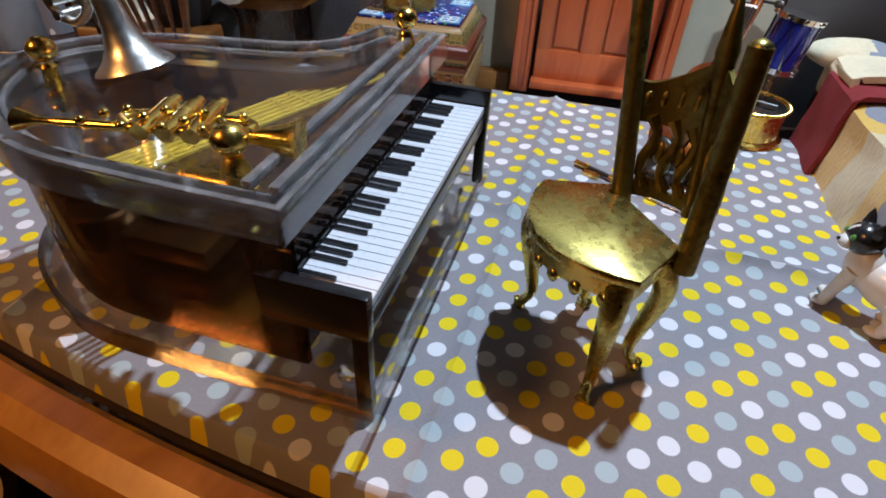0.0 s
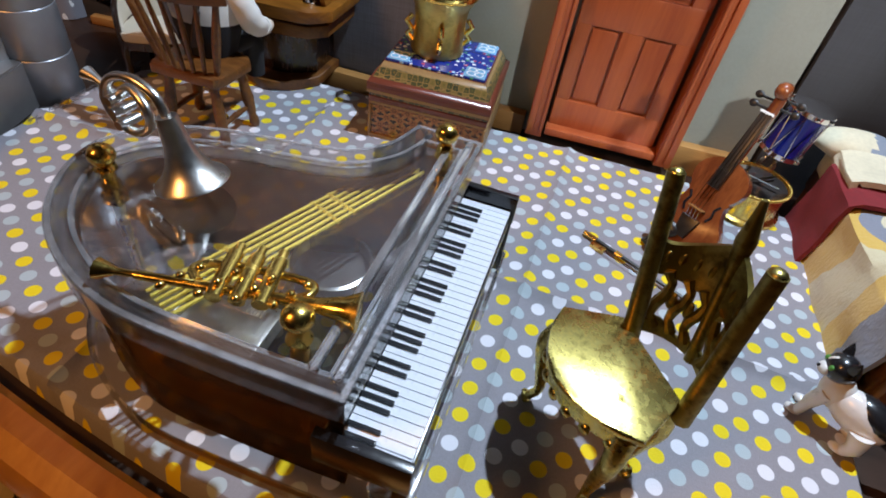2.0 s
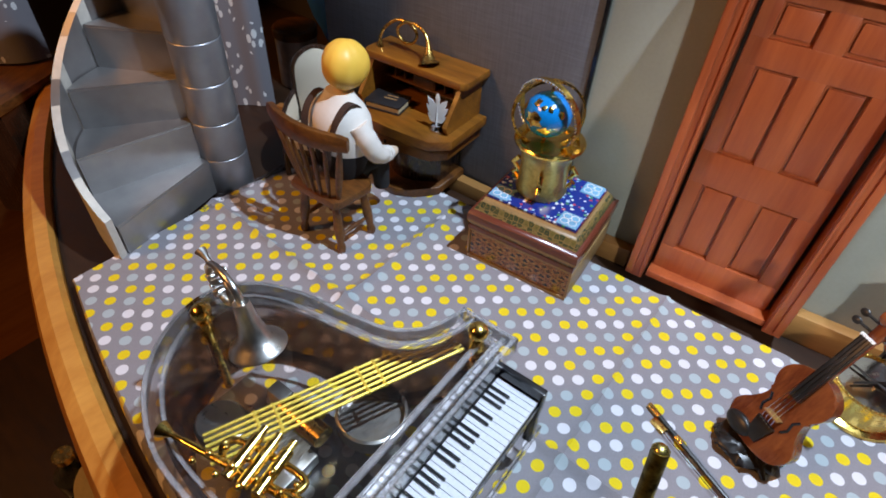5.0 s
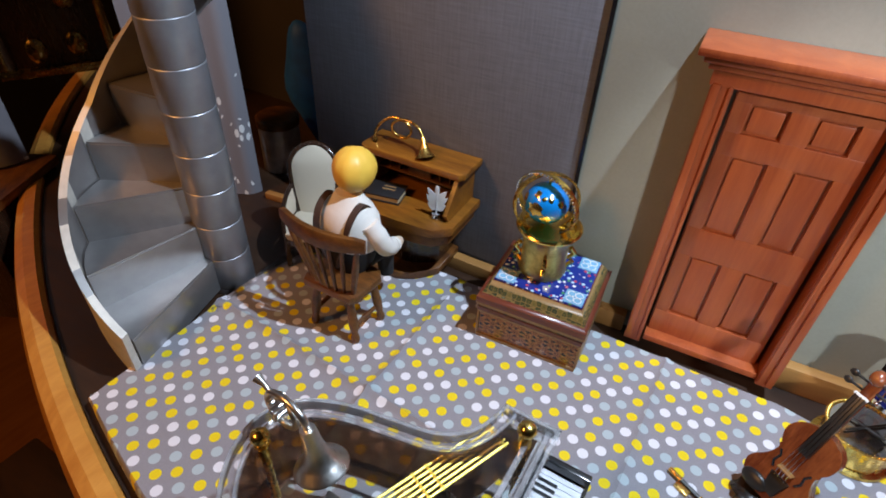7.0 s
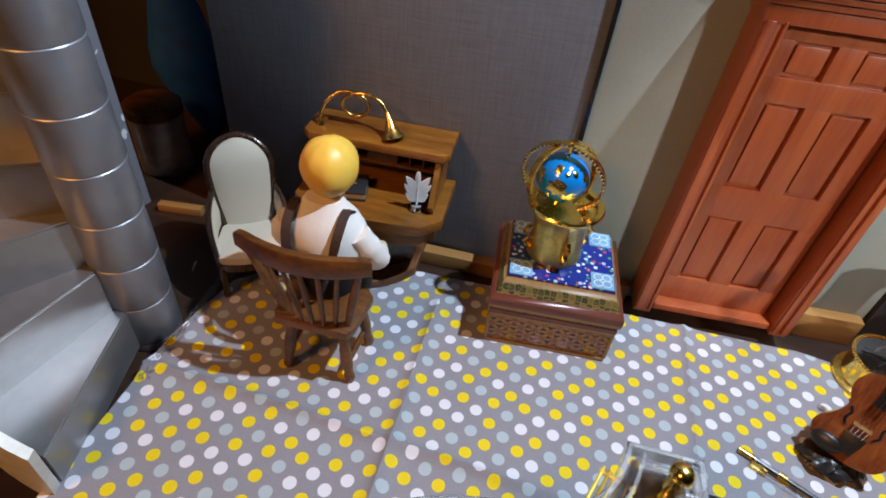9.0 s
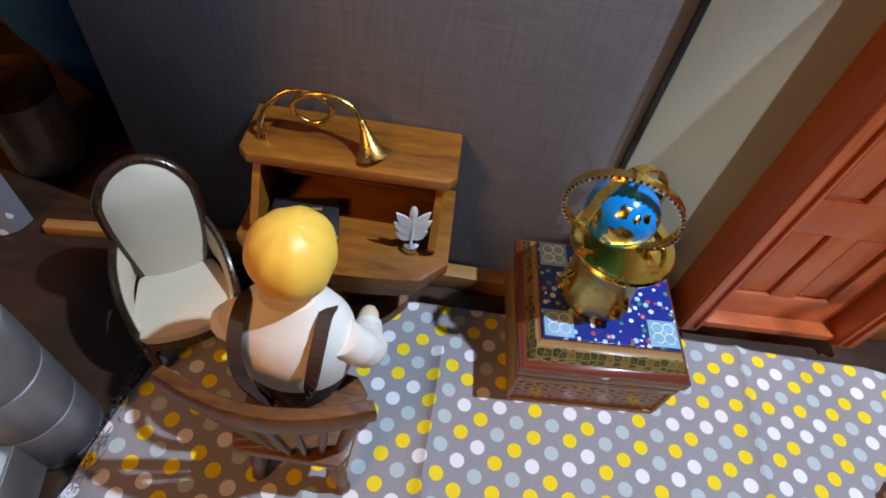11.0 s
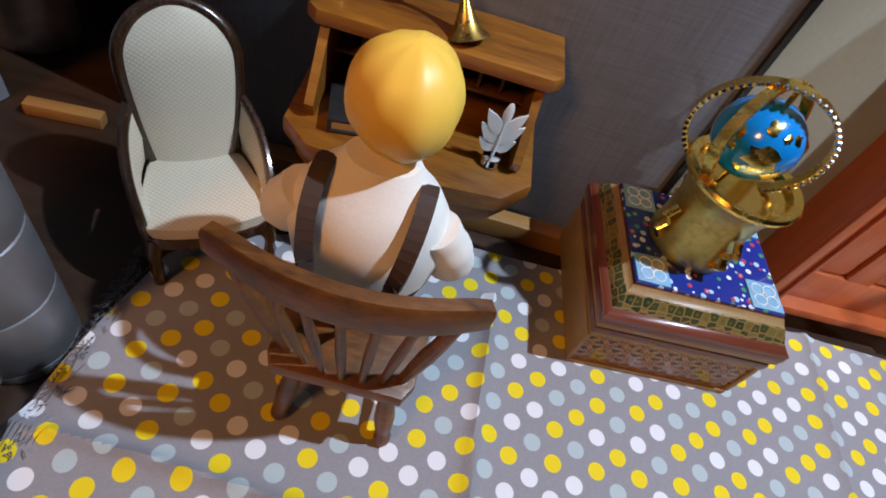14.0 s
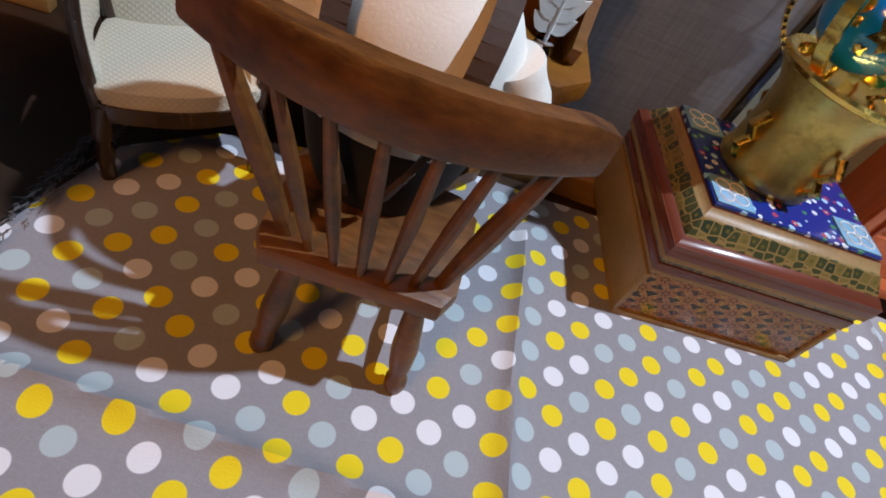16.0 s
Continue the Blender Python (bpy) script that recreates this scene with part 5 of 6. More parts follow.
def parlour_armchair():
    c = thing("parlour_armchair", "small dark wooden parlour armchair with cream quilted upholstery", "armchair", pose(-0.2190, -0.0405, TABLE_Z, 0, 0, 37) @ Matrix.Diagonal((0.99, 1.06, 1.06, 1)))
    H = 0.037
    seat = [(-0.0125, 0.0165), (-0.021, -0.012), (-0.0185, -0.0185), (-0.006, -0.0215), (0.006, -0.0215), (0.0185, -0.0185), (0.021, -0.012), (0.0125, 0.0165)]
    seat_line = [(v.x, v.y) for v in smooth_line([(x, y, 0) for x, y in seat], 3, True)]
    part("seat_frame", slab(seat_line, H - 0.009, H - 0.0045, 0.0008), DARK_WOOD, c)
    part("seat_cushion", slab(inset(seat_line, 0.0006), H - 0.0044, H, 0.0018), UPHOLSTERY, c, "cream quilted seat")
    def back(u, v):
        w = 0.0135 + 0.0032 * math.sin(v * 2.6)
        return Vector((w * u, 0.0165 + 0.008 * v - 0.0045 * u * u, H - 0.002 + 0.05 * v))
    outline = [back(-1, 0), back(-1, 0.3), back(-1.02, 0.55)] + [Vector((0.0172 * math.cos(a), back(0, 0.72 + 0.28 * math.sin(a)).y - 0.0045 * math.cos(a) ** 2, H + 0.034 + 0.0145 * math.sin(a))) for a in (math.pi * (1 - i / 10) for i in range(11))] + [back(1.02, 0.55), back(1, 0.3), back(1, 0)]
    line = smooth_line([tuple(p) for p in outline], 3)
    part("back_frame", tube([tuple(p) for p in line], 0.0023, 10), DARK_WOOD, c, "carved dark back frame")
    bm = bmesh.new()
    half = len(line) // 2
    lefts, rights = line[:half + 1], line[::-1][:half + 1]
    rows = []
    for a, b in zip(lefts, rights):
        rows.append([bm.verts.new(a.lerp(b, t) + Vector((0, -0.0008 - 0.0032 * math.sin(math.pi * t) ** 0.5, 0))) for t in (0.02, 0.15, 0.3, 0.5, 0.7, 0.85, 0.98)])
    rear = [[bm.verts.new(v.co + Vector((0, 0.0045, 0))) for v in r] for r in rows]
    for g, flip in ((rows, False), (rear, True)):
        for r0, r1 in zip(g, g[1:]):
            for k in range(6):
                q = (r0[k], r0[k + 1], r1[k + 1], r1[k])
                bm.faces.new(q[::-1] if flip else q)
    for k in (0, 6):
        for r0, r1, s0, s1 in zip(rows, rows[1:], rear, rear[1:]):
            bm.faces.new((r0[k], r1[k], s1[k], s0[k]))
    part("back_cushion", bm, UPHOLSTERY, c, "cream quilted rounded back")
    for s in (-1, 1):
        arm = smooth_line([(s * 0.0158, 0.0195, H + 0.0225), (s * 0.0205, 0.006, H + 0.0165), (s * 0.0215, -0.006, H + 0.0105), (s * 0.0205, -0.0145, H + 0.002), (s * 0.0195, -0.0165, H - 0.006)], 5)
        part("arm", tube([tuple(v) for v in arm], 0.0017, 9), DARK_WOOD, c)
        bm = bmesh.new()
        rows = []
        for v in arm[:-4]:
            base = Vector((v.x - s * 0.0015, v.y, H - 0.0005))
            rows.append([bm.verts.new(p + Vector((q, 0, 0))) for p in (v, v.lerp(base, 0.5) + Vector((-s * 0.0014, 0, 0)), base) for q in (-0.0012, 0.0012)])
        for a, b in zip(rows, rows[1:]):
            for k, j in ((0, 2), (2, 4), (4, 5), (5, 3), (3, 1), (1, 0)):
                bm.faces.new((a[k], a[j], b[j], b[k]))
        part("arm_pad", bm, UPHOLSTERY, c)
        leg = [(s * 0.0185, -0.0165, H - 0.006), (s * 0.0192, -0.0178, H - 0.013), (s * 0.0188, -0.0175, 0.018), (s * 0.0187, -0.0178, 0.008), (s * 0.019, -0.0185, 0.0)]
        part("front_leg", tube([leg[0]] + [tuple(Vector(leg[1]).lerp(Vector(leg[4]), t)) for t in (0, 0.15, 0.3, 0.45, 0.6, 0.75, 0.9, 1)], [0.0024, 0.0026, 0.0017, 0.0024, 0.0019, 0.0021, 0.0014, 0.0019, 0.0013], 10), DARK_WOOD, c)
        part("rear_leg", tube([(s * 0.0118, 0.0155, H - 0.005), (s * 0.0125, 0.019, 0.014), (s * 0.0135, 0.0245, 0.0)], [0.0022, 0.0018, 0.0014], 8), DARK_WOOD, c)


parlour_armchair()

# ---- violin, bow and drums by the door ----


def frame_of(origin, up, front):
    """A pose whose z runs along up and whose -y looks along front."""
    z = Vector(up).normalized()
    f = Vector(front)
    y = -(f - f.dot(z) * z).normalized()
    x = y.cross(z)
    return Matrix.Translation(origin) @ Matrix((x, y, z)).transposed().to_4x4()


STAND = Matrix(((1, 0, 0, 0), (0, 0, -1, 0), (0, 1, 0, 0), (0, 0, 0, 1)))


def toy_violin():
    v = thing("toy_violin", "small red-brown varnished violin propped upright", "violin", frame_of((0.0945, -0.0725, 0.0075), (0.0165, 0.031, 0.068), (-0.5, -0.75, 0.3)) @ Matrix.Diagonal((1.22, 1.1, 1.0, 1)))
    half = [(0.0, 0.0), (0.007, 0.0008), (0.0118, 0.0055), (0.0122, 0.0115), (0.0095, 0.0165), (0.0078, 0.021), (0.0075, 0.0255), (0.0092, 0.0295), (0.0098, 0.0345), (0.0078, 0.0395), (0.0035, 0.0425), (0.0, 0.043)]
    line = [(p.x, p.y) for p in smooth_line([(x, y, 0) for x, y in half] + [(-x, y, 0) for x, y in half[-2:0:-1]], 4, True)]
    part("back_and_ribs", slab(inset(line, 0.0006), -0.0035, 0.0028, 0.0004, m=STAND), VIOLIN_WOOD, v)
    part("belly", slab(line, 0.0029, 0.0042, 0.0006, m=STAND), VIOLIN_WOOD, v, "varnished red-brown belly")
    part("neck", block((0.0034, 0.0035, 0.026), (0, -0.0035, 0.053), 0.0008), VIOLIN_WOOD, v)
    part("fingerboard", block((0.0042, 0.0016, 0.036), (0, -0.0062, 0.0475), 0.0005), EBONY, v, "black fingerboard")
    part("scroll", tube([tuple(p) for p in smooth_line([(0, -0.003, 0.065), (0, -0.0035, 0.072), (0, -0.0045, 0.0765), (0, -0.007, 0.0765), (0, -0.0072, 0.0745), (0, -0.0055, 0.0742)], 4)], [0.002] * 10 + [0.0024] * 11, 10), VIOLIN_WOOD, v)
    for i, z in enumerate((0.0672, 0.0692, 0.0712, 0.0732)):
        s = 1 if i % 2 else -1
        peg = part("peg", tube([(-s * 0.0015, -0.0035, z), (s * 0.0055, -0.0035, z)], 0.0006, 8), EBONY, v)
        part("peg_head", ball(0.0016, (s * 0.0068, -0.0035, z), scale=(1, 0.45, 1), seg=10), EBONY, peg)
    part("nut", block((0.0046, 0.001, 0.001), (0, -0.0066, 0.0655)), WHITE, v)
    part("bridge", block((0.0058, 0.0008, 0.0042), (0, -0.0062, 0.0185), 0.0003, m=pose(0, 0, 0, 90, 0, 0)), PINE, v)
    part("tailpiece", slab([(-0.0022, 0.004), (0.0022, 0.004), (0.0036, 0.014), (-0.0036, 0.014)], 0.0045, 0.0058, 0.0003, m=STAND), EBONY, v)
    part("chin_rest", ball(0.0052, (-0.0055, -0.0052, 0.0042), scale=(1, 0.35, 0.8)), EBONY, v)
    for s in (-1, 1):
        part("sound_hole", tube([(s * 0.0045, -0.0043, 0.0152), (s * 0.0056, -0.0043, 0.0178), (s * 0.005, -0.0043, 0.0215), (s * 0.0062, -0.0043, 0.024)], 0.0005, 6), BLACK, v)
    for i in range(4):
        x = -0.0015 + 0.001 * i
        part("violin_string", tube([(x * 1.3, -0.006, 0.0135), (x * 1.4, -0.0082, 0.0185), (x, -0.0073, 0.0655)], 0.00012, 4), CHROME, v)


toy_violin()


def violin_stand():
    s = thing("violin_stand", "black crumpled stand that holds up the violin", "stand")
    bm = ball(0.0115, (0.0945, -0.0725, 0.0032), None, 0, (1.15, 0.85, 0.42), None, 36)
    for v in bm.verts:
        v.co += 0.0028 * Vector((noise.noise(v.co * 330), noise.noise(v.co * 330 + Vector((9, 0, 0))), 0.6 * noise.noise(v.co * 280)))
        v.co.z = max(0.0004, v.co.z)
    part("foot", bm, EBONY, s)
    part("prop", tube([(0.102, -0.062, 0.0008), (0.104, -0.0535, 0.030), (0.0995, -0.0615, 0.0285)], 0.0011, 8), EBONY, s)
    for x, y in ((0.0835, -0.0775), (0.105, -0.0815), (0.109, -0.0655)):
        part("claw", tube([(0.0945, -0.0725, 0.004), ((0.0945 + x) / 2, (-0.0725 + y) / 2, 0.006), (x, y, 0.0012)], [0.0022, 0.0017, 0.0012], 8), EBONY, s)


violin_stand()


def violin_bow():
    a, b = Vector((0.0525, -0.0772, 0.0022)), Vector((0.1025, -0.1022, 0.0022))
    d = (b - a).normalized()
    n = Vector((-d.y, d.x, 0))
    t = thing("violin_bow", "small black violin bow with a gold grip lying on the cloth", "bow")
    part("stick", tube([tuple(a.lerp(b, q)) for q in (0.12, 0.5, 0.9, 1.0)], [0.00115, 0.001, 0.0008, 0.0006], 8), EBONY, t)
    part("grip", tube([tuple(a), tuple(a.lerp(b, 0.12))], 0.0013, 10), HORN_BRASS, t, "gold end")
    part("ferrule", tube([tuple(a.lerp(b, 0.3)), tuple(a.lerp(b, 0.36))], 0.0014, 10), HORN_BRASS, t)
    part("frog", block((0.007, 0.0032, 0.0022), tuple(a.lerp(b, 0.17) - n * 0.0028 + Vector((0, 0, -0.0008))), 0.0005, m=pose(0, 0, 0, 0, 0, math.degrees(math.atan2(d.y, d.x)))), HORN_BRASS, t)
    part("head", block((0.006, 0.0034, 0.0018), tuple(a.lerp(b, 0.985) - n * 0.0012 + Vector((0, 0, -0.001))), 0.0008, m=pose(0, 0, 0, 0, 0, math.degrees(math.atan2(d.y, d.x)))), CHROME, t)
    part("hair", tube([tuple(a.lerp(b, 0.2) - n * 0.0038), tuple(a.lerp(b, 0.97) - n * 0.003)], 0.00022, 5), CHROME, t)


violin_bow()


def gold_drum():
    g = thing("gold_drum", "mirror-topped gold drum with beaded rims", "drum", pose(0.1295, -0.0165, 0.0))
    part("shell", lathe([(0.0188, 0.0), (0.0194, 0.0008), (0.019, 0.0022), (0.0166, 0.0034), (0.0162, 0.0085), (0.0165, 0.0165), (0.0172, 0.0172)], steps=48), GOLD, g, "gold drum shell")
    part("drumhead", lathe([(0.0, 0.0178), (0.0158, 0.0178), (0.0164, 0.0173)], steps=40), CHROME, g, "mirror drumhead")
    bead = bpy.data.meshes.new("bead")
    b = bmesh.new()
    bmesh.ops.create_icosphere(b, subdivisions=2, radius=0.00095)
    b.to_mesh(bead)
    b.free()
    bead.materials.append(GOLD)
    for i in range(60):
        a = 2 * math.pi * i / 60
        o = new("bead", bead)
        o.parent, o.location = g, (0.0172 * math.cos(a), 0.0172 * math.sin(a), 0.0182)
    for i in range(2):
        a = radians(35 + 120 * i)
        part("drumstick", tube([(0.013 * math.cos(a), 0.013 * math.sin(a), 0.0191), (-0.011 * math.cos(a), -0.011 * math.sin(a), 0.0191)], 0.0006, 6), EBONY, g)


gold_drum()


def blue_drum():
    g = thing("blue_drum", "deep blue side drum with silver zigzag cords on a clear foot", "drum", pose(0.1325, -0.0065, 0.0192, 0, 8, 0) @ Matrix.Diagonal((1.1, 1.1, 1.2, 1)))
    part("clear_foot", lathe([(0.0042, 0.0), (0.0045, 0.004), (0.003, 0.0065), (0.0042, 0.0092), (0.0038, 0.0112)], steps=8), CLEAR, g)
    part("shell", lathe([(0.0088, 0.0125), (0.0088, 0.0305)], steps=32), DRUM_BLUE, g)
    for z in (0.0117, 0.0312):
        part("hoop", lathe([(0.0088, z - 0.0012), (0.0101, z - 0.001), (0.0101, z + 0.001), (0.0088, z + 0.0012)], steps=32), CHROME, g)
    for i in range(8):
        a, b = 2 * math.pi * i / 8, 2 * math.pi * (i + 0.5) / 8
        c = 2 * math.pi * (i + 1) / 8
        part("cord", tube([(0.0094 * math.cos(a), 0.0094 * math.sin(a), 0.0125), (0.0094 * math.cos(b), 0.0094 * math.sin(b), 0.0303), (0.0094 * math.cos(c), 0.0094 * math.sin(c), 0.0125)], 0.00035, 5), CHROME, g)
        part("hoop_knob", ball(0.0012, (0.0103 * math.cos(a), 0.0103 * math.sin(a), 0.0312), seg=8), CHROME, g)
        part("hoop_knob", ball(0.0011, (0.0103 * math.cos(a), 0.0103 * math.sin(a), 0.0117), seg=8), CHROME, g)


blue_drum()


def clay_cat():
    bm = bmesh.new()
    # half seated: body, chest, head turned aside, ears, legs, tail
    ball(0.0078, (0.006, 0.0, 0.0150), bm, 0, (1.5, 0.82, 0.95), pose(0, 0, 0, 0, 14, 0), 26)
    ball(0.0062, (-0.0035, 0, 0.0178), bm, 0, (0.95, 0.85, 1.25), pose(0, 0, 0, 0, -14, 0), 22)
    ball(0.0066, (0.0095, 0.001, 0.0176), bm, 1, (1.45, 0.92, 0.8), pose(0, 0, 0, 0, 14, 0), 20)
    head = pose(-0.0072, 0, 0.0268, 0, 0, 38)
    ball(0.0058, (-0.0072, 0, 0.0268), bm, 1, (1, 1.02, 0.94), None, 22)
    for at, r, slot, shape in (((-0.0046, 0, -0.0018), 0.0028, 0, (1, 1.15, 0.85)), ((-0.0030, 0, 0.0006), 0.0030, 0, (1, 0.5, 1.3)), ((-0.0074, 0, -0.0012), 0.0007, 3, (1, 1, 1))):
        ball(r, tuple(head @ Vector(at)), bm, slot, shape, None, 12)
    for s in (-1, 1):
        lathe([(0.0022, 0), (0.0013, 0.003), (0.0002, 0.005)], tuple(head @ Vector((0.0004, s * 0.0037, 0.0036))), 8, bm, pose(0, 0, 0, -s * 14, 0, 38), 1)
        ball(0.0012, tuple(head @ Vector((-0.0049, s * 0.0025, 0.0010))), bm, 2, (0.8, 0.8, 1), None, 10)
        tube([(-0.0045, s * 0.0032, 0.017), (-0.0068, s * 0.0036, 0.008), (-0.0078, s * 0.0036, 0.0015)], [0.0028, 0.0021, 0.0018], 10, bm, 0)
        ball(0.0022, (-0.0090, s * 0.0036, 0.0016), bm, 0, (1.4, 1, 0.7), None, 10)
        tube([(0.011, s * 0.0045, 0.013), (0.0125, s * 0.0052, 0.006), (0.0105, s * 0.0052, 0.0016)], [0.0042, 0.0030, 0.0019], 10, bm, 0)
        ball(0.0022, (0.0092, s * 0.0052, 0.0016), bm, 0, (1.5, 1, 0.7), None, 10)
    tube([tuple(v) for v in smooth_line([(0.0155, 0, 0.013), (0.021, 0.002, 0.0105), (0.028, 0.006, 0.009), (0.035, 0.0075, 0.0105)], 4)], 0.0021, 9, bm, 1)
    ob = part("clay_cat", bm, [CAT_WHITE, CAT_BLACK, GREEN_EYE, EBONY], None)
    ob.matrix_basis = ob.matrix_basis @ pose(0.1435, -0.139, 0.0, 0, 0, -38)
    tagged(ob, "black and white glazed toy cat with green eyes", "cat figurine")


clay_cat()

# ---- the toy bed ----


def soft_sheet(name, x0, x1, y0, y1, z, drop, material, parent=None, label="", fold=0.0012, thick=0.0022, seed=0.0, rows=26, flare=0.004):
    """A cloth that lies on the bed from x0 to x1 and hangs down its near side by drop."""
    bm = bmesh.new()
    up, down = [], []
    n = rows
    for j in range(n + 1):
        y = y0 + (y1 - y0) * j / n
        a, b = [], []
        for i in range(31):
            t = i / 30
            w = fold * noise.noise((t * 5 + seed, y * 55, seed))
            if t < 0.45:
                q = t / 0.45
                p = Vector((x0 - flare * (1 - q) + w * 1.5, y, z - drop * (1 - q) ** 1.0 - 0.001))
            else:
                q = (t - 0.45) / 0.55
                p = Vector((x0 + (x1 - x0) * q + 0.001, y, z + 0.0016 * math.sin(min(1, q * 6) * math.pi / 2) + w))
            a.append(bm.verts.new(p))
            nv = Vector((1, 0, 0.2)) if t < 0.45 else Vector((0.15, 0, -1))
            b.append(bm.verts.new(p + nv.normalized() * thick))
        up.append(a)
        down.append(b)
    for g, flip in ((up, False), (down, True)):
        for r0, r1 in zip(g, g[1:]):
            for k in range(30):
                q = (r0[k], r0[k + 1], r1[k + 1], r1[k])
                bm.faces.new(q[::-1] if flip else q)
    for r0, r1, s0, s1 in zip(up, up[1:], down, down[1:]):
        for k in (0, 30):
            bm.faces.new((r0[k], r1[k], s1[k], s0[k]))
    for r, s in ((up[0], down[0]), (up[-1], down[-1])):
        for k in range(30):
            bm.faces.new((r[k], s[k], s[k + 1], r[k + 1]))
    ob = part(name, bm, material, parent)
    return tagged(ob, label, name.split("_")[-1])


def toy_bed():
    b = thing("toy_bed", "low brown wooden toy bed under blankets", "bed")
    part("mattress", block((0.1, 0.135, 0.014), (0.21, -0.053, 0.0255), 0.003), CREAM, b, "cream mattress")
    part("bed_frame", block((0.098, 0.14, 0.012), (0.211, -0.053, 0.0122), 0.001), CHAIR_WOOD, b)
    for x in (0.1655, 0.256):
        for y in (-0.119, 0.012):
            part("leg", block((0.006, 0.006, 0.017), (x, y, TABLE_Z + 0.0085), 0.0008), CHAIR_WOOD, b)
    part("footboard", block((0.1, 0.005, 0.036), (0.213, -0.1255, 0.014), 0.0012), CHAIR_WOOD, b, "brown wooden footboard")


toy_bed()
soft_sheet("ring_print_blanket", 0.1575, 0.262, -0.122, -0.030, 0.0352, 0.040, FLEECE, None, "cream fleece blanket with blue and ochre rings hanging over the bed", seed=1.3)
soft_sheet("red_blanket", 0.1545, 0.262, -0.0475, -0.012, 0.0385, 0.040, RED_FLEECE, None, "dark red fleece blanket folded across the bed", seed=4.7, rows=14)
soft_sheet("cream_throw", 0.1565, 0.25, -0.034, -0.006, 0.0425, 0.006, CREAM, None, "folded cream fleece throw lying on the red blanket", seed=7.7, rows=12, thick=0.003, flare=0.0)


def pillow():
    bm = bmesh.new()
    ball(0.02, (0, 0, 0), bm, 0, (1.1, 0.62, 0.36), None, 28)
    for v in bm.verts:
        v.co.x += 0.0012 * noise.noise(v.co * 120)
        v.co.z += 0.0012 * noise.noise(v.co * 90)
    for f in bm.faces:
        c = f.calc_center_median()
        f.material_index = 1 if c.x > 0.001 else 0
    ob = part("pillow", bm, [CREAM, BLUE_FLEECE], None)
    ob.matrix_basis = ob.matrix_basis @ pose(0.171, 0.005, 0.0395, 0, 0, -4) @ Matrix.Diagonal((1.1, 1.05, 1.1, 1))
    tagged(ob, "cream and grey-blue fleece pillow at the bed head", "pillow")


pillow()


def toy_saxophone():
    s = thing("toy_saxophone", "small gold toy saxophone lying on the bed", "saxophone", pose(0.207, -0.062, 0.0405, 0, 0, 60))
    line = smooth_line([(-0.014, 0, 0.004), (-0.004, 0, 0.0025), (0.008, 0, 0.002), (0.013, 0.003, 0.002), (0.012, 0.0075, 0.0025), (0.006, 0.009, 0.003)], 5)
    part("body", tube([tuple(p) for p in line], [0.0008 + 0.0024 * i / (len(line) - 1) for i in range(len(line))], 12), GOLD, s)
    for i in range(5):
        part("key_cup", ball(0.0014, (-0.008 + 0.0035 * i, 0, 0.0046), scale=(1, 1, 0.5), seg=8), GOLD, s)


toy_saxophone()

# ---- behind the stair and at the edges ----


def hanging_cloth(name, a, b, z0, z1, waves, label):
    bm = bmesh.new()
    n, a, b = 40, Vector(a), Vector(b)
    d = (b - a).normalized()
    nrm = Vector((-d.y, d.x, 0))
    front, rear = [], []
    for i in range(n + 1):
        t = i / n
        w = 0.0035 * math.sin(t * waves * 2 * math.pi) + 0.0015 * math.sin(t * 17)
        cf, cr = [], []
        for k in range(9):
            z = z0 + (z1 - z0) * k / 8
            p = a.lerp(b, t) + nrm * w * (1 + 0.3 * math.sin(z * 20)) + Vector((0, 0, z))
            cf.append(bm.verts.new(p))
            cr.append(bm.verts.new(p + nrm * 0.0012))
        front.append(cf)
        rear.append(cr)
    for g in (front, rear):
        for r0, r1 in zip(g, g[1:]):
            for k in range(8):
                bm.faces.new((r0[k], r1[k], r1[k + 1], r0[k + 1]))
    for i in range(n):
        for k in (0, 8):
            bm.faces.new((front[i][k], front[i + 1][k], rear[i + 1][k], rear[i][k]))
    ob = part(name, bm, CURTAIN, None)
    return tagged(ob, label, "curtain")


hanging_cloth("leaf_print_curtain", (-0.322, 0.006, 0), (-0.372, -0.046, 0), -0.0095, 0.42, 1.2, "grey curtain printed with white leaf sprigs, hanging")
hanging_cloth("leaf_print_curtain", (-0.505, -0.088, 0), (-0.57, -0.25, 0), 0.006, 0.40, 2.4, "grey curtain printed with white leaf sprigs, hanging")


def metal_tin():
    t = thing("metal_tin", "scuffed grey metal tin with a brown wooden lid", "tin", pose(-0.352, 0.048, -0.0215) @ Matrix.Diagonal((0.95, 0.95, 0.78, 1)))
    part("body", lathe([(0.0, 0.0), (0.0195, 0.0), (0.02, 0.001), (0.02, 0.066), (0.0195, 0.067)], steps=36), TIN, t)
    part("lid", lathe([(0.0198, 0.0671), (0.0212, 0.0675), (0.0212, 0.0755), (0.019, 0.0775), (0, 0.078)], steps=36), CHAIR_WOOD, t)


metal_tin()


def blue_bag():
    bm = bmesh.new()
    ball(0.032, (0, 0, 0), bm, 0, (0.75, 0.5, 1.9), None, 28)
    for v in bm.verts:
        v.co += 0.006 * Vector((noise.noise(v.co * 28), noise.noise(v.co * 28 + Vector((5, 0, 0))), 0))
    ob = part("blue_bag", bm, BLUE_CLOTH, None)
    ob.matrix_basis = ob.matrix_basis @ pose(-0.345, 0.095, 0.05, 0, -8, 0)
    tagged(ob, "crumpled royal blue cloth bag behind the tin", "bag")


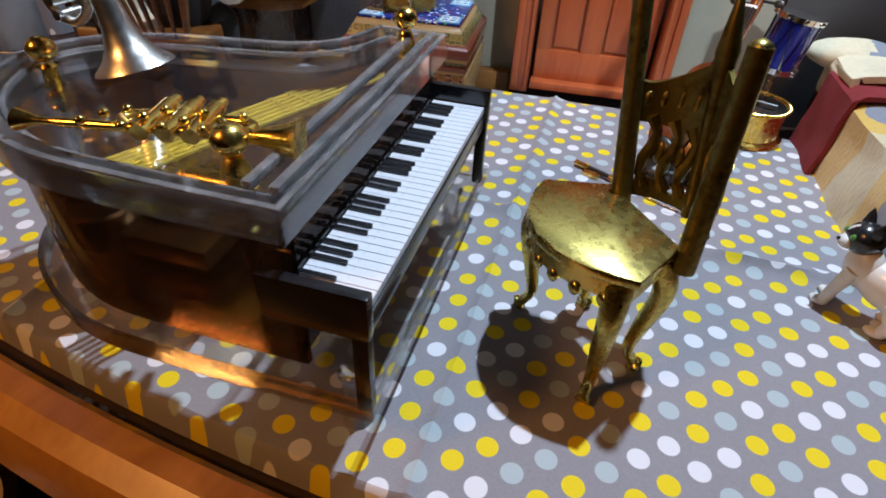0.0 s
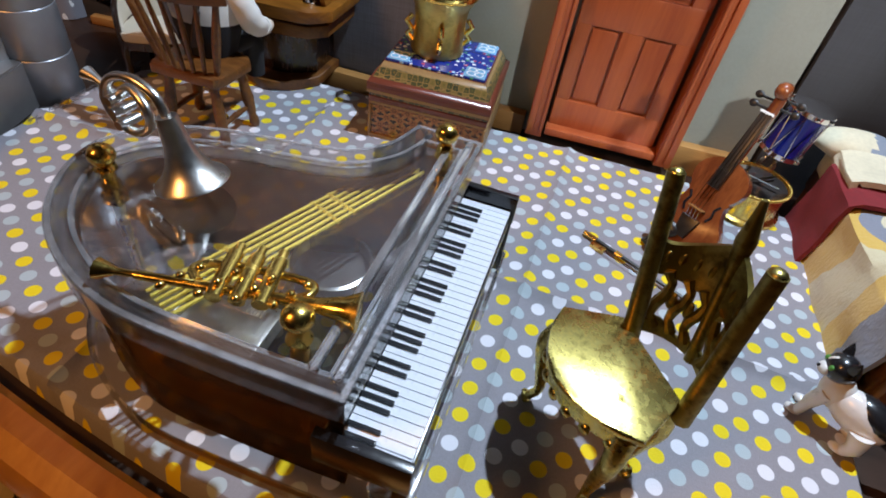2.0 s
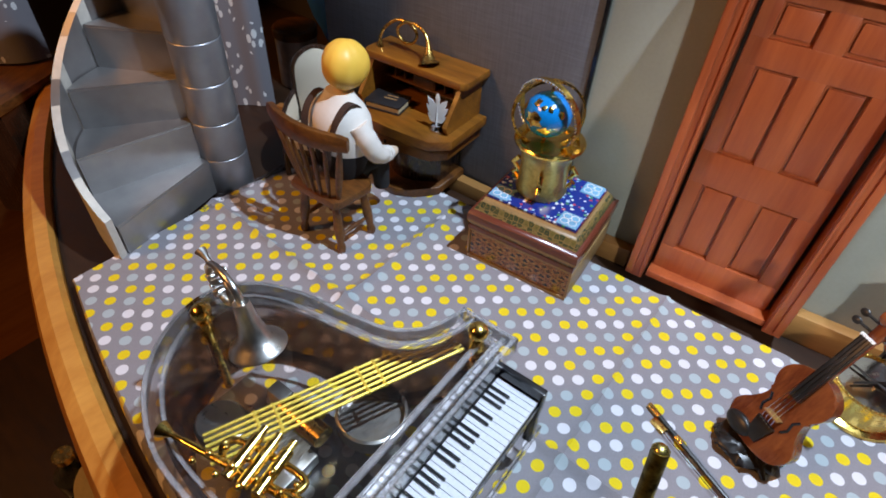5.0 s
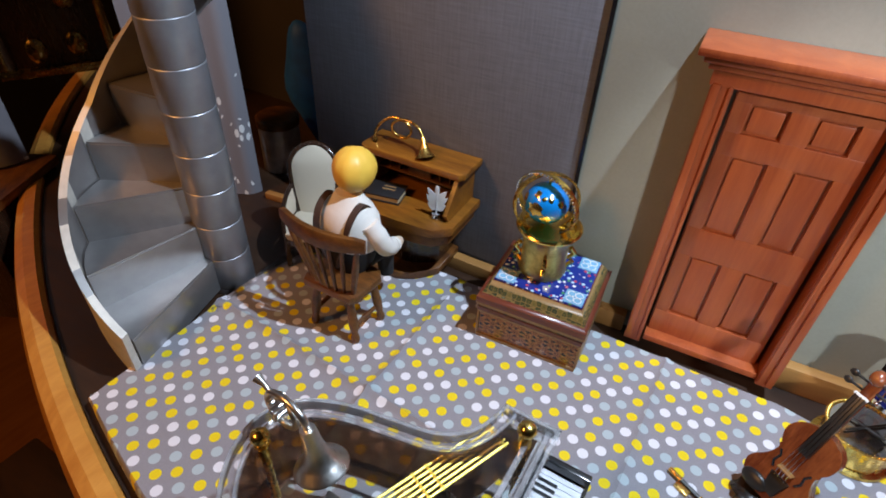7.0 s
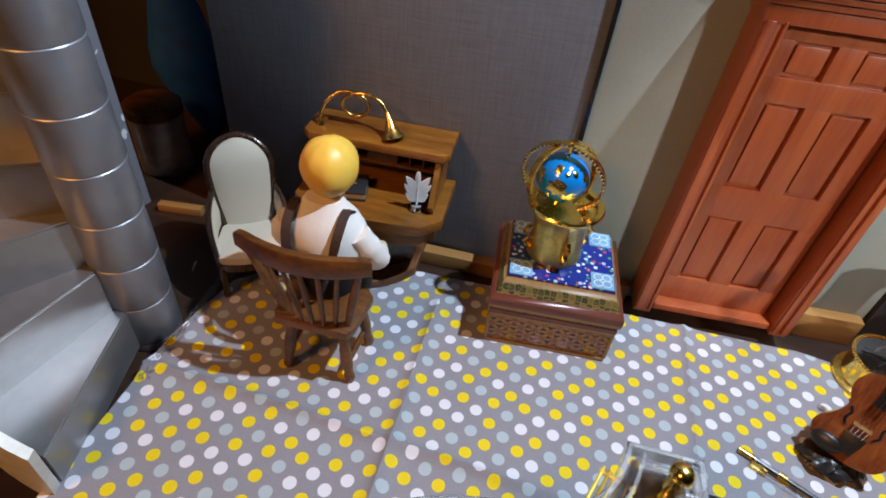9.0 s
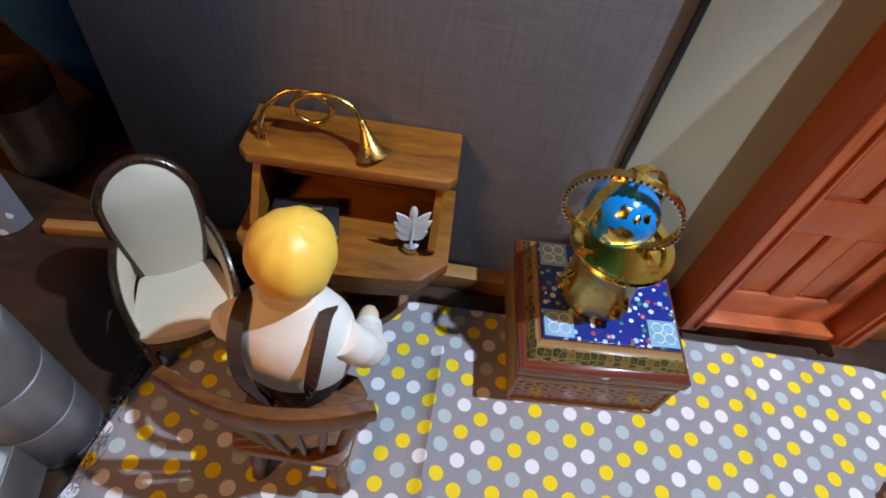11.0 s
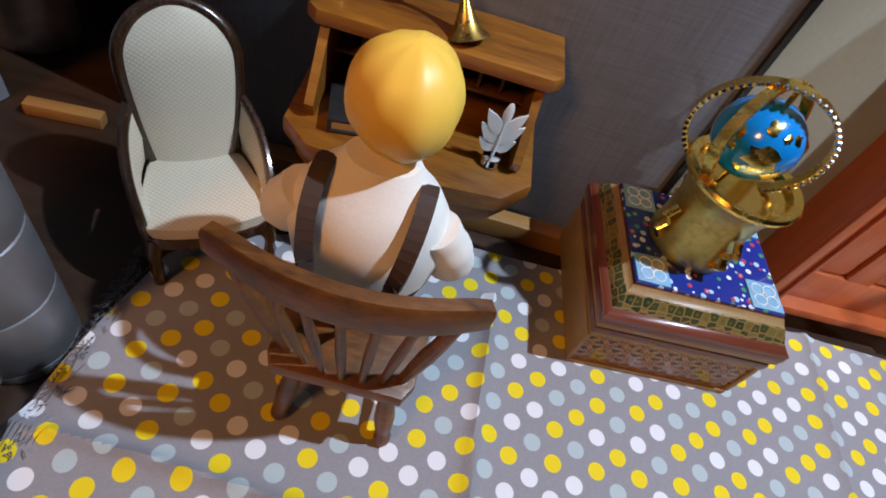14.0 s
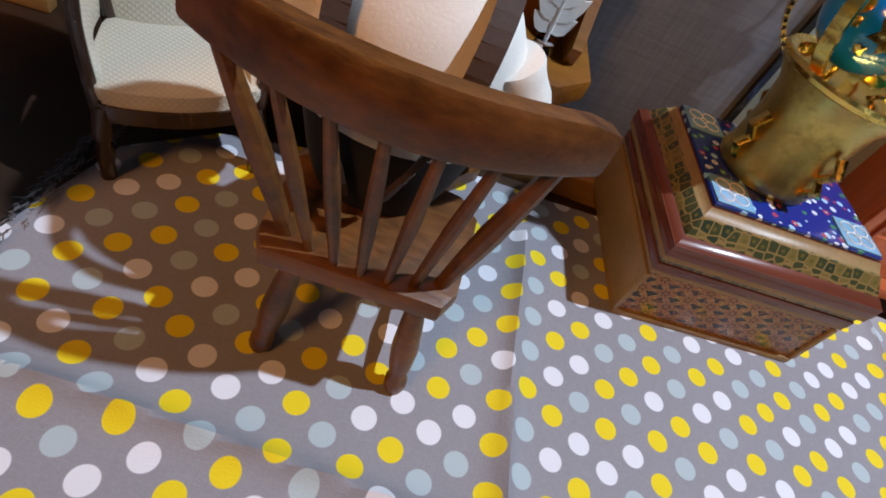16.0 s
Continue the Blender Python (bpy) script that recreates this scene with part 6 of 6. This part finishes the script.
blue_bag()
# added sheet: near-black colour stands in for unlit depth behind the curtain
structure("backdrop_sheet", block((0.30, 0.01, 0.5), (-0.40, 0.16, 0.24)), UNLIT_BLACK, "near-black backdrop sheet added behind the curtain for the unlit depth", "backdrop")
structure("baseboard_4", block((0.030, 0.006, 0.006), (-0.296, 0.003, -0.0069), 0.001, m=pose(0, 0, 0, 0, 0, 8)), PINE, "narrow pine skirting", "baseboard")


def dark_cabinet():
    c = thing("dark_cabinet", "dark carved wooden cabinet with small knobs", "cabinet", pose(-0.545, -0.145, -0.105, 0, 0, -62))
    part("body", block((0.11, 0.06, 0.1), (0, 0, 0.05), 0.002), DARK_WOOD, c)
    part("top", block((0.118, 0.068, 0.008), (0, 0, 0.1042), 0.002), CHAIR_WOOD, c)
    for z in (0.03, 0.07):
        dr = part("drawer", block((0.098, 0.004, 0.032), (0, -0.0305, z), 0.001), DARK_WOOD, c)
        for x in (-0.03, 0.03):
            part("knob", ball(0.0032, (x, -0.0345, z), seg=12), CHROME, dr)


dark_cabinet()


def gilt_picture():
    g = thing("gilt_picture", "gilt framed dark picture with small brass figures", "picture", pose(-0.60, -0.005, 0.105, 0, 0, 62))
    for size, at in (((0.1, 0.008, 0.008), (0, 0, 0.056)), ((0.1, 0.008, 0.008), (0, 0, -0.056)), ((0.008, 0.008, 0.104), (0.046, 0, 0)), ((0.008, 0.008, 0.104), (-0.046, 0, 0))):
        part("frame_bar", block(size, at, 0.0015), HORN_BRASS, g)
    part("picture_panel", block((0.084, 0.003, 0.104), (0, 0.002, 0)), DARK_WOOD, g)
    for x, z in ((0.018, -0.035), (-0.015, -0.038), (0.02, 0.005)):
        part("brass_boss", ball(0.009, (x, -0.002, z), scale=(1, 0.5, 1.2), seg=12), HORN_BRASS, g)


gilt_picture()

# things on the floor below the table's edge


def bottle(at, r, h, m, label):
    b = thing("bottle", label, "bottle", pose(*at))
    part("glass", lathe([(0, 0), (r, 0), (r * 1.02, 0.004), (r, h * 0.6), (r * 0.45, h * 0.75), (r * 0.4, h * 0.9)], steps=20), m, b)
    part("cap", lathe([(r * 0.45, h * 0.9), (r * 0.48, h), (0, h)], steps=16), HORN_BRASS, b)


def low_table():
    t = thing("low_shelf", "dark low wooden shelf beside the table", "shelf", pose(-0.24, -0.36, -0.19))
    part("board", block((0.36, 0.30, 0.02), (0, 0, -0.0105), 0.003), TABLE_WOOD, t)
    for x in (-0.16, 0.16):
        for y in (-0.13, 0.13):
            part("leg", block((0.03, 0.03, 0.51), (x, y, -0.2765), 0.004), TABLE_WOOD, t)


low_table()
bottle((-0.235, -0.285, -0.19), 0.013, 0.055, GLASS_GREEN, "small green glass bottle with a brass cap")
bottle((-0.205, -0.325, -0.19), 0.012, 0.05, GLASS_GREEN, "small green glass bottle with a brass cap")
bottle((-0.175, -0.335, -0.19), 0.013, 0.055, GLASS_GREEN, "small green glass bottle with a brass cap")
spool = thing("thread_spool", "cream plastic spool lying among bottles", "spool", pose(-0.203, -0.272, -0.165, 25, 35, 0) @ Matrix.Diagonal((0.7, 0.7, 0.7, 1)))
part("hub", lathe([(0.009, -0.018), (0.032, -0.018), (0.033, -0.012), (0.026, -0.010), (0.026, 0.010), (0.033, 0.012), (0.032, 0.018), (0.009, 0.018)], steps=32), plain("cream_spool_plastic", (0.62, 0.5, 0.3), 0.4, vary=0.1), spool)
crate = thing("white_box", "small white cardboard box", "box", pose(-0.212, -0.325, -0.19, 0, 0, -18) @ Matrix.Diagonal((0.62, 0.62, 0.7, 1)))
part("carton", block((0.07, 0.06, 0.055), (0, 0, 0.0278), 0.002), WHITE, crate)
part("flap", block((0.07, 0.03, 0.0015), (0, -0.012, 0.0565), 0.0004), WHITE, crate)
roll = thing("white_roll", "white paper roll lying on the shelf", "roll", pose(-0.155, -0.285, -0.1765, 0, 90, 20) @ Matrix.Diagonal((0.75, 0.75, 0.75, 1)))
part("paper", lathe([(0.008, -0.04), (0.018, -0.04), (0.018, 0.04), (0.008, 0.04)], steps=24), WHITE, roll)
